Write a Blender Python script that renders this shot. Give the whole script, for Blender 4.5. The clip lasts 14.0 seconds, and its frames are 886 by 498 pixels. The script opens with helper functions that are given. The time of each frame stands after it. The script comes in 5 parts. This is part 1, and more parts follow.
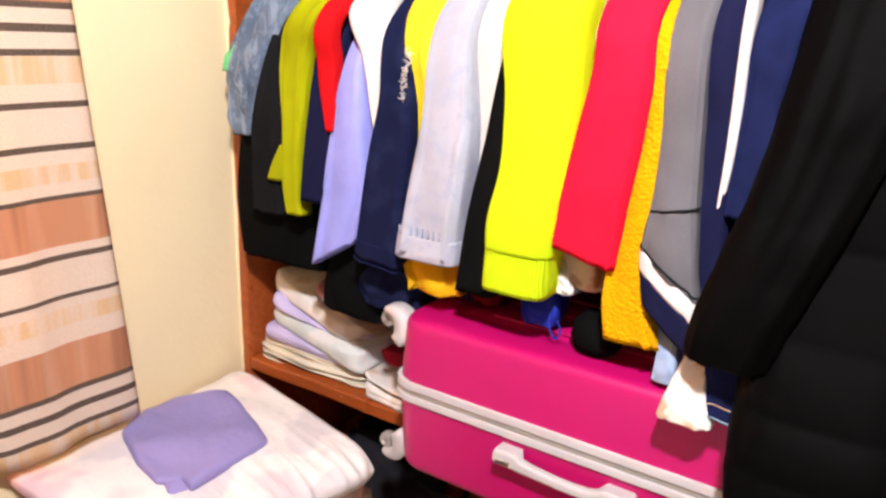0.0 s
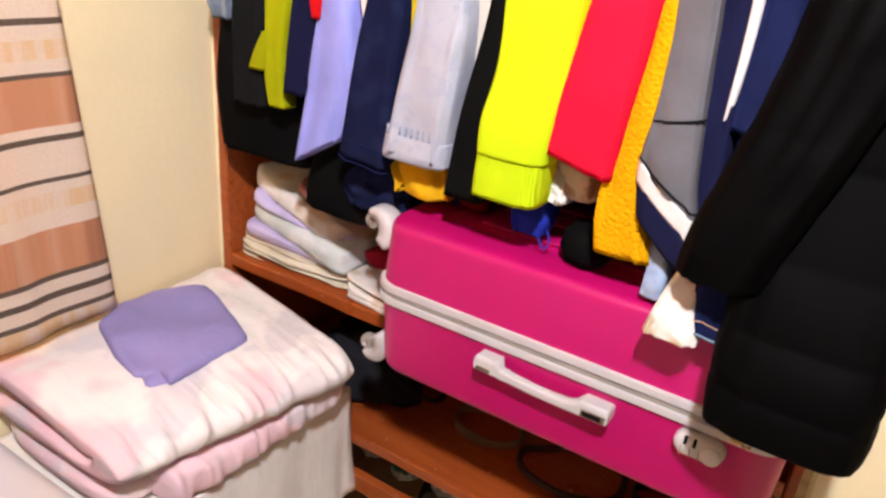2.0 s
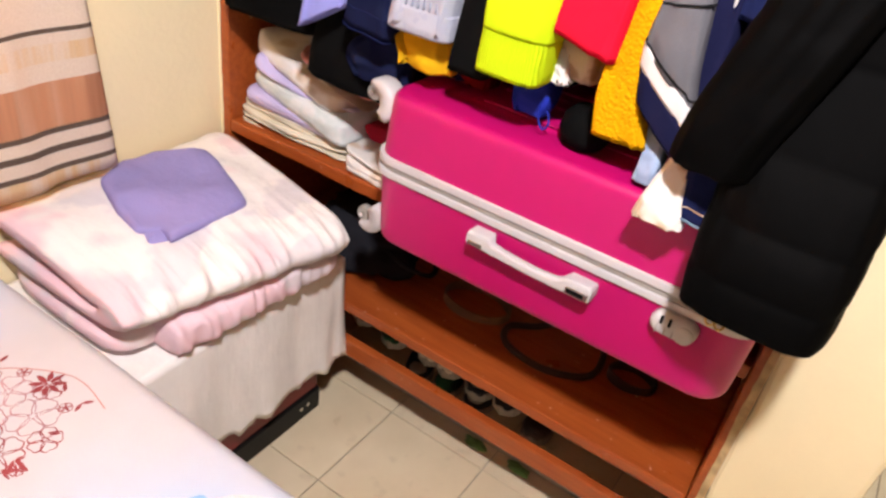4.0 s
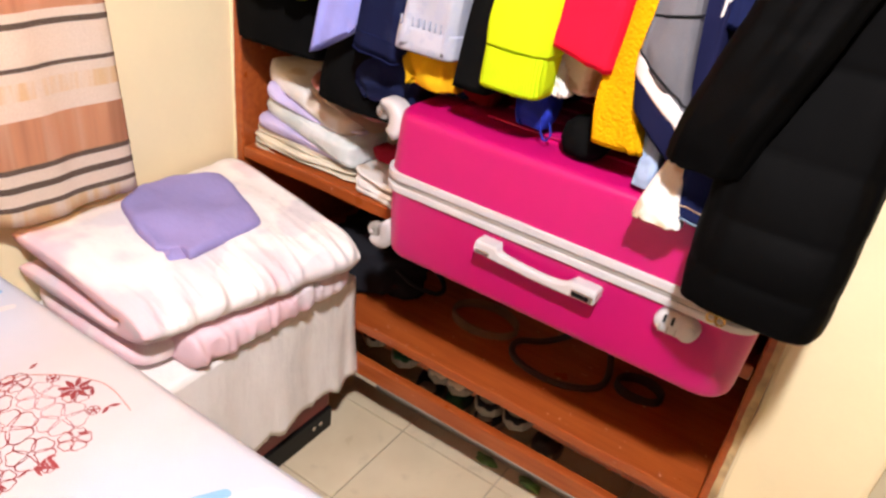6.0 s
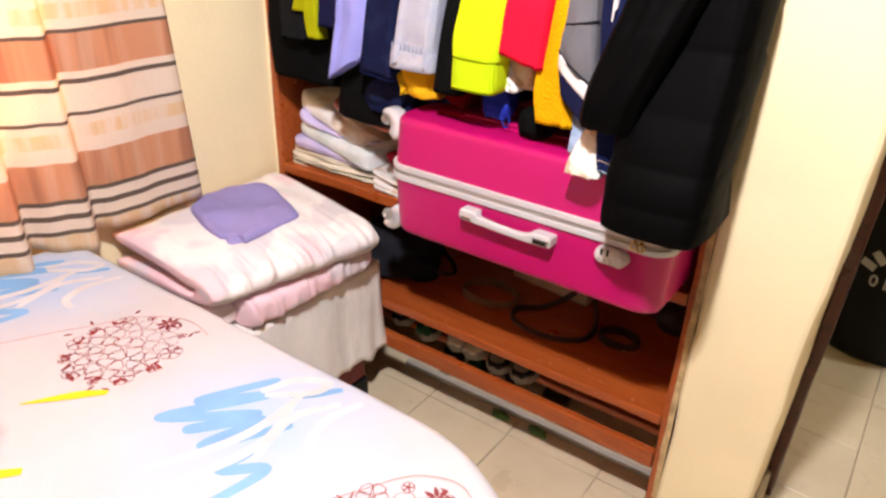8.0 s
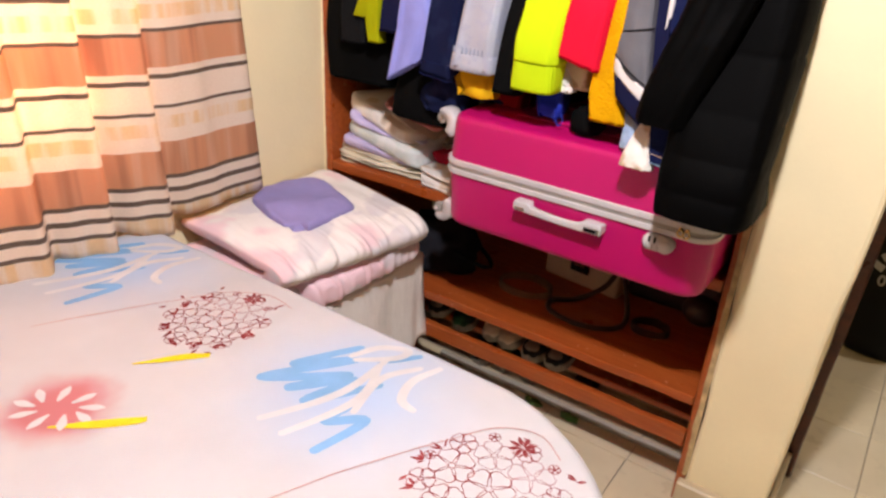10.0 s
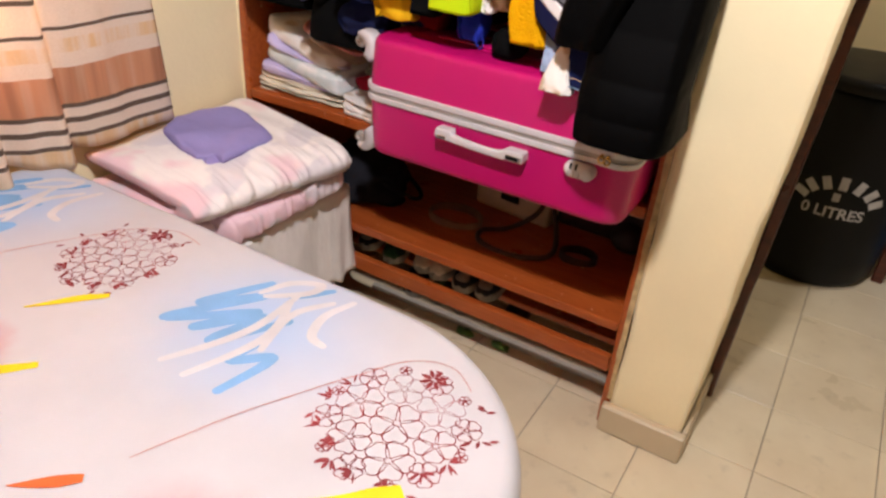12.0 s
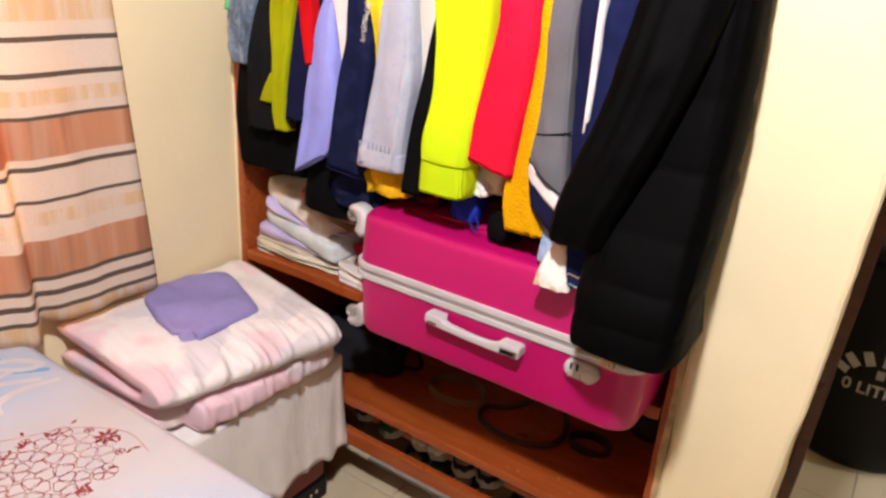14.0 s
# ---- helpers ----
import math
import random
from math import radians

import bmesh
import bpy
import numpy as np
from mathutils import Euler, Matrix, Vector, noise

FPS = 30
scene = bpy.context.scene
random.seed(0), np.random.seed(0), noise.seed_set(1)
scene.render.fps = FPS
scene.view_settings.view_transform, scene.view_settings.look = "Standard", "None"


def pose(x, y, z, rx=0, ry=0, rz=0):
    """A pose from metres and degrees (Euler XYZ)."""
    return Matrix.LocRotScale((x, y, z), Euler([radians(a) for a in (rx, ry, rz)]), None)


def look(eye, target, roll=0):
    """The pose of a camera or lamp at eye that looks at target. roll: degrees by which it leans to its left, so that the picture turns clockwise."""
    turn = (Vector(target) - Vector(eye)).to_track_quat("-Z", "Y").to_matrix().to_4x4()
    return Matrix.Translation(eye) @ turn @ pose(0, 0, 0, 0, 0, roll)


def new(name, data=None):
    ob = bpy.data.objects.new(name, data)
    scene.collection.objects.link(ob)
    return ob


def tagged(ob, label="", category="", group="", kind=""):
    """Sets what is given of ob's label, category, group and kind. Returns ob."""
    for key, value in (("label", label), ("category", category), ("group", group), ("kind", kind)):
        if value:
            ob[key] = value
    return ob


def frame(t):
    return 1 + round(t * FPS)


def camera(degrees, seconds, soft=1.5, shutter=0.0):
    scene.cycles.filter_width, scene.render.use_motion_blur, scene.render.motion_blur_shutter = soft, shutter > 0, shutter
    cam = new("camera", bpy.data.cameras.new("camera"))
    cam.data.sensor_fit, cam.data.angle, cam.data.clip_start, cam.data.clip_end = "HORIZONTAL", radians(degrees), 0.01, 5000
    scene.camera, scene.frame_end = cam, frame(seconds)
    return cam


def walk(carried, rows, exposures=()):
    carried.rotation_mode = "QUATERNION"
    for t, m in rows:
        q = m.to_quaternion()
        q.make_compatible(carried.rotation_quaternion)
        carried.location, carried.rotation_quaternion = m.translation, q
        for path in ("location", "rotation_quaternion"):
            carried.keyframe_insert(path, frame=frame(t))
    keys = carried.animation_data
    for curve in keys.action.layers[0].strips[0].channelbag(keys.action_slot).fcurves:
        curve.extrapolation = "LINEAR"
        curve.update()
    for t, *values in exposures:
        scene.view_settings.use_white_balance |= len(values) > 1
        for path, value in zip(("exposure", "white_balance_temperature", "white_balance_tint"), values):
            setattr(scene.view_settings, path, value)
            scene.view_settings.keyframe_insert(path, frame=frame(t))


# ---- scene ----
cam = camera(63.3, 14.0, soft=2.6)
PATH = [
    (0, (1.306, -1.12, 1.489), (0.27, 0.493, 0.916), 2.2),
    (0.5, (1.294, -1.108, 1.484), (0.334, 0.516, 0.82), 0.4),
    (1, (1.288, -1.102, 1.483), (0.384, 0.585, 0.904), -1.5),
    (1.5, (1.287, -1.1, 1.482), (0.293, 0.513, 0.843), 1.5),
    (2, (1.278, -1.091, 1.479), (0.348, 0.475, 0.653), 5.3),
    (2.5, (1.28, -1.093, 1.479), (0.309, 0.356, 0.501), 6.4),
    (3, (1.29, -1.104, 1.483), (0.349, 0.33, 0.453), 6.0),
    (3.2, (1.29, -1.107, 1.485), (0.474, 0.345, 0.378), 9.9),
    (5.3, (1.322, -1.137, 1.447), (0.496, 0.363, 0.414), 7.0),
    (5.5, (1.326, -1.141, 1.446), (0.491, 0.365, 0.428), 6.6),
    (6, (1.328, -1.176, 1.457), (0.466, 0.319, 0.446), 7.9),
    (6.5, (1.334, -1.239, 1.456), (0.516, 0.304, 0.483), 9.9),
    (7, (1.403, -1.284, 1.469), (0.555, 0.25, 0.505), 9.3),
    (7.5, (1.572, -1.356, 1.509), (0.668, 0.162, 0.572), 5.9),
    (8, (1.648, -1.44, 1.512), (0.635, 0.016, 0.588), 1.9),
    (8.5, (1.6, -1.54, 1.523), (0.578, -0.073, 0.627), 3.0),
    (10.8, (1.607, -1.657, 1.493), (0.637, -0.153, 0.602), 3.0),
    (11, (1.608, -1.641, 1.488), (0.719, -0.148, 0.498), 3.9),
    (11.5, (1.631, -1.616, 1.474), (0.858, -0.087, 0.442), 5.5),
    (12, (1.642, -1.58, 1.489), (0.813, -0.09, 0.444), 4.4),
    (12.5, (1.647, -1.525, 1.491), (0.857, 0.0, 0.467), 4.0),
    (13, (1.629, -1.49, 1.487), (0.789, 0.011, 0.466), 3.2),
    (13.5, (1.616, -1.424, 1.521), (0.636, 0.071, 0.623), 4.3),
    (14, (1.607, -1.354, 1.565), (0.603, 0.201, 0.806), 4.1),
]
walk(cam, [(t, look(eye, target, roll)) for t, eye, target, roll in PATH],
     [(0.0, 0.1), (0.5, 0.0), (1.0, -0.13), (1.5, -0.1), (3.0, -0.07), (5.5, 0.2), (7.0, 0.2), (7.5, 0.18), (8.5, -0.07), (11.0, -0.32), (12.5, -0.39), (13.5, -0.38), (14.0, -0.27)])

# ---- light ----
world = bpy.data.worlds.new("world")
scene.world = world
world.use_nodes = True
world.node_tree.nodes["Background"].inputs[0].default_value = (1.0, 0.86, 0.7, 1)
world.node_tree.nodes["Background"].inputs[1].default_value = 0.006


def lamp(name, place, watts, size, colour):
    """A downward spot under the ceiling; its cone is cut to limit bounced light."""
    data = bpy.data.lights.new(name, "SPOT")
    data.shadow_soft_size, data.energy, data.color = size, watts, colour
    data.spot_size, data.spot_blend = radians(156), 0.2
    ob = new(name, data)
    ob.matrix_world = pose(*place)
    return ob


lamp("bedroom_lamp", (1.40, -1.25, 2.35), 205, 0.06, (1.0, 0.930, 0.958))
# unseen lamp, added to brighten the hall floor
lamp("hall_fill", (2.35, 1.25, 2.35), 46, 0.06, (1.0, 0.945, 0.93))


def window_light(name, place, width, height, watts, colour):
    """A warm area lamp in a window's opening."""
    data = bpy.data.lights.new(name, "AREA")
    data.shape, data.size, data.size_y = "RECTANGLE", width, height
    data.energy, data.color = watts, colour
    ob = new(name, data)
    ob.matrix_world = look(place, (place[0] + 1, place[1], place[2]))
    return ob


# added behind the curtain for its warm glow; the source is unseen
window_light("curtain_backlight", (-0.06, -1.275, 1.515), 1.06, 0.98, 62, (1.0, 0.60, 0.24))


# ---- materials ----
def nodes_of(name):
    m = bpy.data.materials.new(name)
    m.use_nodes = True
    return m, m.node_tree.nodes, m.node_tree.links, m.node_tree.nodes["Principled BSDF"]


def mix_rgb(n, l, fac, a, b, blend="MIX"):
    x = n.new("ShaderNodeMix")
    x.data_type, x.blend_type = "RGBA", blend
    for k, v in ((0, fac), (6, a), (7, b)):
        if isinstance(v, (tuple, list)):
            x.inputs[k].default_value = (*v, 1) if len(v) == 3 else v
        elif isinstance(v, (int, float)):
            x.inputs[k].default_value = v
        else:
            l.new(v, x.inputs[k])
    return x.outputs[2]


def noise_of(n, l, scale, detail=3, vector=None, rough=0.55):
    t = n.new("ShaderNodeTexNoise")
    t.inputs["Scale"].default_value, t.inputs["Detail"].default_value = scale, detail
    t.inputs["Roughness"].default_value = rough
    if vector is not None:
        l.new(vector, t.inputs["Vector"])
    return t.outputs["Fac"]


def span(n, l, value, a, b, c=0.0, d=1.0, smooth=False):
    r = n.new("ShaderNodeMapRange")
    if smooth:
        r.interpolation_type = "SMOOTHSTEP"
    l.new(value, r.inputs[0])
    for k, v in zip((1, 2, 3, 4), (a, b, c, d)):
        r.inputs[k].default_value = v
    return r.outputs[0]


def bumped(n, l, shader, height, strength, distance=0.002):
    b = n.new("ShaderNodeBump")
    b.inputs["Strength"].default_value, b.inputs["Distance"].default_value = strength, distance
    l.new(height, b.inputs["Height"])
    l.new(b.outputs[0], shader.inputs["Normal"])


def surface(name, base, rough=0.6, var=0.12, scale=5.0, bump=0.2, grain=90.0, metal=0.0, sheen=0.0, second=None, patch=3.0, spec=0.5):
    """A plain surface: its colour with broad and fine variation, stains in a second colour, fine relief."""
    m, n, l, s = nodes_of(name)
    place = n.new("ShaderNodeTexCoord").outputs["Object"]
    wide, fine = noise_of(n, l, scale, 4, place), noise_of(n, l, grain, 3, place)
    dark = tuple(c * (1 - var * 1.6) for c in base)
    light = tuple(min(1, c * (1 + var)) for c in base)
    col = mix_rgb(n, l, span(n, l, wide, 0.3, 0.7), dark, light)
    if second:
        col = mix_rgb(n, l, span(n, l, noise_of(n, l, patch, 2, place), 0.5, 0.62, smooth=True), col, second)
    col = mix_rgb(n, l, span(n, l, fine, 0.2, 0.8, 0.0, 0.25), col, dark)
    l.new(col, s.inputs["Base Color"])
    l.new(span(n, l, wide, 0.2, 0.8, rough - 0.07, min(1, rough + 0.07)), s.inputs["Roughness"])
    s.inputs["Metallic"].default_value = metal
    s.inputs["Sheen Weight"].default_value = sheen
    s.inputs["Specular IOR Level"].default_value = spec
    bumped(n, l, s, fine, bump)
    return m


def cloth(name, base, second=None, patch=3.0, weave=420.0, bump=0.35, var=0.1, rough=0.9, rib=0.0, knit=0.0, streak=None):
    """Woven or knitted fabric: thread relief, soft creases, faded broad patches."""
    m, n, l, s = nodes_of(name)
    place = n.new("ShaderNodeTexCoord").outputs["Object"]
    wide = noise_of(n, l, 7, 4, place)
    dark = tuple(c * (1 - var * 2) for c in base)
    light = tuple(min(1, c * (1 + var)) for c in base)
    col = mix_rgb(n, l, span(n, l, wide, 0.3, 0.7), dark, light)
    if second:
        col = mix_rgb(n, l, span(n, l, noise_of(n, l, patch, 2, place), 0.5, 0.6, smooth=True), col, second)
    if streak:  # faded along the hang of the cloth
        fade = n.new("ShaderNodeMapping")
        fade.inputs["Scale"].default_value = (1.0, 1.0, 0.12)
        l.new(place, fade.inputs["Vector"])
        col = mix_rgb(n, l, span(n, l, noise_of(n, l, 55, 4, fade.outputs[0]), 0.48, 0.66, 0, 0.8, True), col, streak)
    col = mix_rgb(n, l, span(n, l, noise_of(n, l, weave, 2, place), 0.3, 0.7, 0, 0.3), col, dark)
    l.new(col, s.inputs["Base Color"])
    s.inputs["Roughness"].default_value = rough
    s.inputs["Specular IOR Level"].default_value = 0.03
    hang = n.new("ShaderNodeMapping")
    hang.inputs["Scale"].default_value = (1.0, 1.0, 0.22)
    hang.inputs["Rotation"].default_value = (0.12, 0.16, 0.0)
    l.new(place, hang.inputs["Vector"])
    h = mix_rgb(n, l, 0.55, noise_of(n, l, 28, 4, place), noise_of(n, l, 36, 3, hang.outputs[0]))
    if rib:
        w = n.new("ShaderNodeTexWave")
        w.inputs["Scale"].default_value, w.inputs["Distortion"].default_value = rib, 1.5
        w.bands_direction = "X"
        l.new(place, w.inputs["Vector"])
        h = mix_rgb(n, l, 0.7, h, w.outputs["Fac"])
    if knit:
        k = n.new("ShaderNodeTexVoronoi")
        k.inputs["Scale"].default_value = knit
        l.new(place, k.inputs["Vector"])
        h = mix_rgb(n, l, 0.85, h, span(n, l, k.outputs["Distance"], 0.0, 0.7, 1.0, 0.0))
    bumped(n, l, s, h, bump * 1.5, 0.008)
    return m


def painted_wood(name, base, dark):
    m, n, l, s = nodes_of(name)
    place = n.new("ShaderNodeTexCoord").outputs["Object"]
    stretch = n.new("ShaderNodeMapping")
    stretch.inputs["Scale"].default_value = (2.0, 26.0, 26.0)
    l.new(place, stretch.inputs["Vector"])
    grain = noise_of(n, l, 3.0, 5, stretch.outputs[0])
    col = mix_rgb(n, l, span(n, l, grain, 0.3, 0.7), dark, base)
    chips = span(n, l, noise_of(n, l, 38, 2, place), 0.74, 0.77)
    col = mix_rgb(n, l, chips, col, (0.62, 0.42, 0.25))
    col = mix_rgb(n, l, span(n, l, noise_of(n, l, 75, 3, place), 0.70, 0.74, 0, 0.75, True), col, tuple(min(1, 0.25 + 1.2 * c) for c in base) if base[0] > 0.2 else base)
    l.new(col, s.inputs["Base Color"])
    l.new(span(n, l, noise_of(n, l, 9, 3, place), 0.3, 0.7, 0.26, 0.45), s.inputs["Roughness"])
    bumped(n, l, s, grain, 0.12)
    return m


WALL = surface("cream_wall_paint", (0.91, 0.79, 0.50), 0.55, 0.05, 2.2, 0.35, 70)
# for walls out of view: a dark tone chosen to cut bounced light
DIMWALL = surface("dim_unseen_wall", (0.36, 0.28, 0.19), 0.6, 0.05, 2.2, 0.3, 70)
# the ceiling is out of view; its grey keeps indirect light low
CEIL = surface("greyed_ceiling", (0.50, 0.47, 0.42), 0.8, 0.04, 2, 0.3, 60)
SKIRT = surface("beige_skirting_tile", (0.60, 0.49, 0.32), 0.4, 0.06, 4, 0.15, 60)
GROUT = surface("grey_grout", (0.44, 0.37, 0.27), 0.9, 0.1, 8, 0.4, 120)
WOOD = painted_wood("red_brown_stained_wood", (0.42, 0.100, 0.020), (0.30, 0.058, 0.011))
DARKWOOD = painted_wood("dark_red_door_wood", (0.10, 0.022, 0.010), (0.05, 0.012, 0.007))
PINK = surface("magenta_plastic_shell", (0.49, 0.003, 0.128), 0.40, 0.04, 3, 0.06, 260, spec=0.42)
SILVER = surface("silver_grey_plastic", (0.56, 0.55, 0.56), 0.38, 0.06, 9, 0.05, 200)
ZIP = surface("grey_zip_tape", (0.36, 0.34, 0.31), 0.7, 0.1, 12, 0.4, 300)
CHROME = surface("worn_chrome", (0.75, 0.73, 0.70), 0.2, 0.05, 9, 0.02, 200, metal=1.0)
GOLD = surface("worn_gold_metal", (0.75, 0.52, 0.2), 0.28, 0.08, 9, 0.05, 200, metal=1.0)
BLACKPLASTIC = surface("black_plastic", (0.006, 0.006, 0.006), 0.45, 0.2, 6, 0.15, 80, spec=0.16)
RUBBER = surface("dark_rubber", (0.03, 0.03, 0.03), 0.7, 0.2, 12, 0.2, 120)
MAROON = surface("maroon_chest_paint", (0.19, 0.018, 0.020), 0.45, 0.15, 6, 0.2, 60)
BLUEPLASTIC = surface("blue_plastic", (0.10, 0.30, 0.72), 0.4, 0.06, 6, 0.05, 100)
PALE = surface("pale_beige_surface", (0.46, 0.43, 0.36), 0.6, 0.1, 6, 0.2, 60)
LETTER = surface("white_stencil_paint", (0.44, 0.42, 0.39), 0.7, 0.15, 30, 0.1, 90)
LEATHER = surface("dark_brown_leather", (0.035, 0.018, 0.012), 0.5, 0.2, 14, 0.4, 160)
TANLEATHER = surface("tan_leather", (0.20, 0.12, 0.065), 0.55, 0.15, 14, 0.3, 160)
CREAMLEATHER = surface("cream_leather", (0.62, 0.50, 0.36), 0.5, 0.08, 8, 0.2, 120)
SOLE = surface("white_rubber_sole", (0.24, 0.21, 0.17), 0.6, 0.12, 12, 0.2, 90)
CANVAS = cloth("black_canvas", (0.02, 0.02, 0.025))
GREENSHOE = cloth("green_canvas", (0.03, 0.10, 0.05), (0.02, 0.02, 0.02), 9)
BROWNLIP = surface("yellow_brown_plaster", (0.60, 0.43, 0.21), 0.75, 0.3, 24, 0.6, 90)
GLOW = nodes_of("bulb_glow")[0]
GLOW.node_tree.nodes["Principled BSDF"].inputs["Emission Color"].default_value = (1.0, 0.85, 0.65, 1)
GLOW.node_tree.nodes["Principled BSDF"].inputs["Emission Strength"].default_value = 4.0


def tile_material():
    m, n, l, s = nodes_of("cream_ceramic_tile")
    place = n.new("ShaderNodeNewGeometry").outputs["Position"]
    each = n.new("ShaderNodeObjectInfo").outputs["Random"]
    clouds = noise_of(n, l, 5, 5, place)
    col = mix_rgb(n, l, span(n, l, clouds, 0.3, 0.7), (0.68, 0.57, 0.375), (0.79, 0.685, 0.475))
    col = mix_rgb(n, l, span(n, l, each, 0, 1, 0, 0.3), col, (0.55, 0.48, 0.36))
    col = mix_rgb(n, l, span(n, l, noise_of(n, l, 16, 4, place), 0.6, 0.8, 0, 0.35), col, (0.33, 0.26, 0.17))
    l.new(col, s.inputs["Base Color"])
    l.new(span(n, l, clouds, 0.2, 0.8, 0.22, 0.42), s.inputs["Roughness"])
    bumped(n, l, s, noise_of(n, l, 30, 2, place), 0.05)
    return m


TILE = tile_material()


def curtain_material():
    """Cream curtain cloth with woven bands that repeat every 0.685 m of height."""
    m, n, l, s = nodes_of("striped_curtain_cloth")
    geo = n.new("ShaderNodeTexCoord").outputs["Object"]
    split = n.new("ShaderNodeSeparateXYZ")
    l.new(geo, split.inputs[0])
    period = n.new("ShaderNodeMath")
    period.operation = "MULTIPLY_ADD"
    l.new(split.outputs[2], period.inputs[0])
    period.inputs[1].default_value, period.inputs[2].default_value = 1 / 0.685, 4 - 0.70 / 0.685
    frac = n.new("ShaderNodeMath")
    frac.operation = "FRACT"
    l.new(period.outputs[0], frac.inputs[0])
    cream, dark, rust, gold = (0.92, 0.81, 0.69), (0.125, 0.088, 0.070), (0.74, 0.37, 0.20), (0.86, 0.62, 0.31)
    bands = [(0.70, gold), (0.744, dark), (0.756, cream), (0.782, dark), (0.794, cream), (0.818, dark), (0.831, rust),
             (0.918, cream), (0.952, gold), (0.985, cream), (1.004, dark), (1.013, cream), (1.076, dark), (1.086, cream),
             (1.102, rust), (1.186, dark), (1.194, cream), (1.214, gold), (1.246, cream), (1.270, dark), (1.281, cream), (1.344, dark), (1.354, cream)]
    ramp = n.new("ShaderNodeValToRGB")
    ramp.color_ramp.interpolation = "CONSTANT"
    while len(ramp.color_ramp.elements) < len(bands):
        ramp.color_ramp.elements.new(1.0)
    for e, (z, c) in zip(ramp.color_ramp.elements, bands):
        e.position = (z - 0.70) / 0.685
    for e, (z, c) in zip(ramp.color_ramp.elements, bands):
        e.color = (*c, 1)
    l.new(frac.outputs[0], ramp.inputs[0])
    along = n.new("ShaderNodeMapping")
    along.inputs["Scale"].default_value = (1, 8, 0.5)
    l.new(geo, along.inputs["Vector"])
    streak = noise_of(n, l, 2.2, 3, along.outputs[0])
    isdark = n.new("ShaderNodeSeparateColor")
    l.new(ramp.outputs[0], isdark.inputs[0])
    rusty = mix_rgb(n, l, span(n, l, streak, 0.46, 0.66, 0, 0.8, True), ramp.outputs[0], (0.46, 0.19, 0.10))
    rusty = mix_rgb(n, l, span(n, l, noise_of(n, l, 2.9, 2, along.outputs[0]), 0.52, 0.70, 0, 0.45, True), rusty, (0.84, 0.60, 0.42))
    block = n.new("ShaderNodeMapping")
    block.inputs["Scale"].default_value = (0.2, 20, 2.0)
    l.new(geo, block.inputs["Vector"])
    patchy = mix_rgb(n, l, span(n, l, noise_of(n, l, 1.7, 2, block.outputs[0]), 0.38, 0.60, 0.95, 0.2, True), ramp.outputs[0], cream)
    col = mix_rgb(n, l, span(n, l, isdark.outputs[2], 0.22, 0.25, 0, 1), rusty, patchy)
    col = mix_rgb(n, l, span(n, l, isdark.outputs[0], 0.2, 0.3, 1, 0), col, dark)
    col = mix_rgb(n, l, span(n, l, noise_of(n, l, 300, 2, geo), 0.3, 0.7, 0, 0.2), col, (0.5, 0.35, 0.22))
    l.new(col, s.inputs["Base Color"])
    s.inputs["Roughness"].default_value = 0.75
    bumped(n, l, s, noise_of(n, l, 320, 2, geo), 0.25)
    through_light = n.new("ShaderNodeBsdfTranslucent")
    l.new(col, through_light.inputs["Color"])
    blend = n.new("ShaderNodeMixShader")
    blend.inputs[0].default_value = 0.40
    l.new(s.outputs[0], blend.inputs[1])
    l.new(through_light.outputs[0], blend.inputs[2])
    l.new(blend.outputs[0], n["Material Output"].inputs["Surface"])
    return m


def sheet_material():
    """White printed bedsheet: soft blue and mauve clouds in the weave."""
    m, n, l, s = nodes_of("printed_white_sheet")
    place = n.new("ShaderNodeTexCoord").outputs["Object"]
    col = mix_rgb(n, l, span(n, l, noise_of(n, l, 6, 4, place), 0.3, 0.7), (0.505, 0.487, 0.50), (0.555, 0.537, 0.55))
    for x, y, r, c, edge in ((0.90, -0.865, 0.28, (0.36, 0.50, 0.72), 1.0), (0.19, -0.84, 0.27, (0.36, 0.50, 0.72), 1.0),
                             (0.55, -1.22, 0.115, (0.50, 0.13, 0.14), 0.55), (1.13, -1.275, 0.15, (0.55, 0.20, 0.22), 0.8)):
        d = n.new("ShaderNodeVectorMath")
        d.operation = "DISTANCE"
        flat = n.new("ShaderNodeVectorMath")
        flat.operation = "MULTIPLY"
        flat.inputs[1].default_value = (1, 1, 0)
        l.new(place, flat.inputs[0])
        l.new(flat.outputs[0], d.inputs[0])
        d.inputs[1].default_value = (x, y, 0)
        wob = n.new("ShaderNodeMath")
        wob.operation = "MULTIPLY_ADD"
        l.new(noise_of(n, l, 9, 3, place), wob.inputs[0])
        wob.inputs[1].default_value = 0.09
        l.new(d.outputs["Value"], wob.inputs[2])
        col = mix_rgb(n, l, span(n, l, wob.outputs[0], r * (1 - edge) + 0.03, r + 0.05, 0.9, 0.0, True), col, c)
    l.new(col, s.inputs["Base Color"])
    s.inputs["Roughness"].default_value = 0.85
    bumped(n, l, s, noise_of(n, l, 500, 2, place), 0.15)
    return m


CURTAIN, SHEET = curtain_material(), sheet_material()
INK = {"blue": cloth("blue_print", (0.23, 0.43, 0.70)), "white": cloth("white_print", (0.66, 0.64, 0.65)), "maroon": cloth("maroon_print", (0.34, 0.075, 0.08), var=0.2),
       "yellow": cloth("yellow_print", (0.86, 0.66, 0.03)), "orange": cloth("orange_print", (0.80, 0.16, 0.05)), "petal": cloth("faded_maroon_print", (0.46, 0.25, 0.27), var=0.2), "pale": cloth("pale_red_print", (0.55, 0.22, 0.18))}


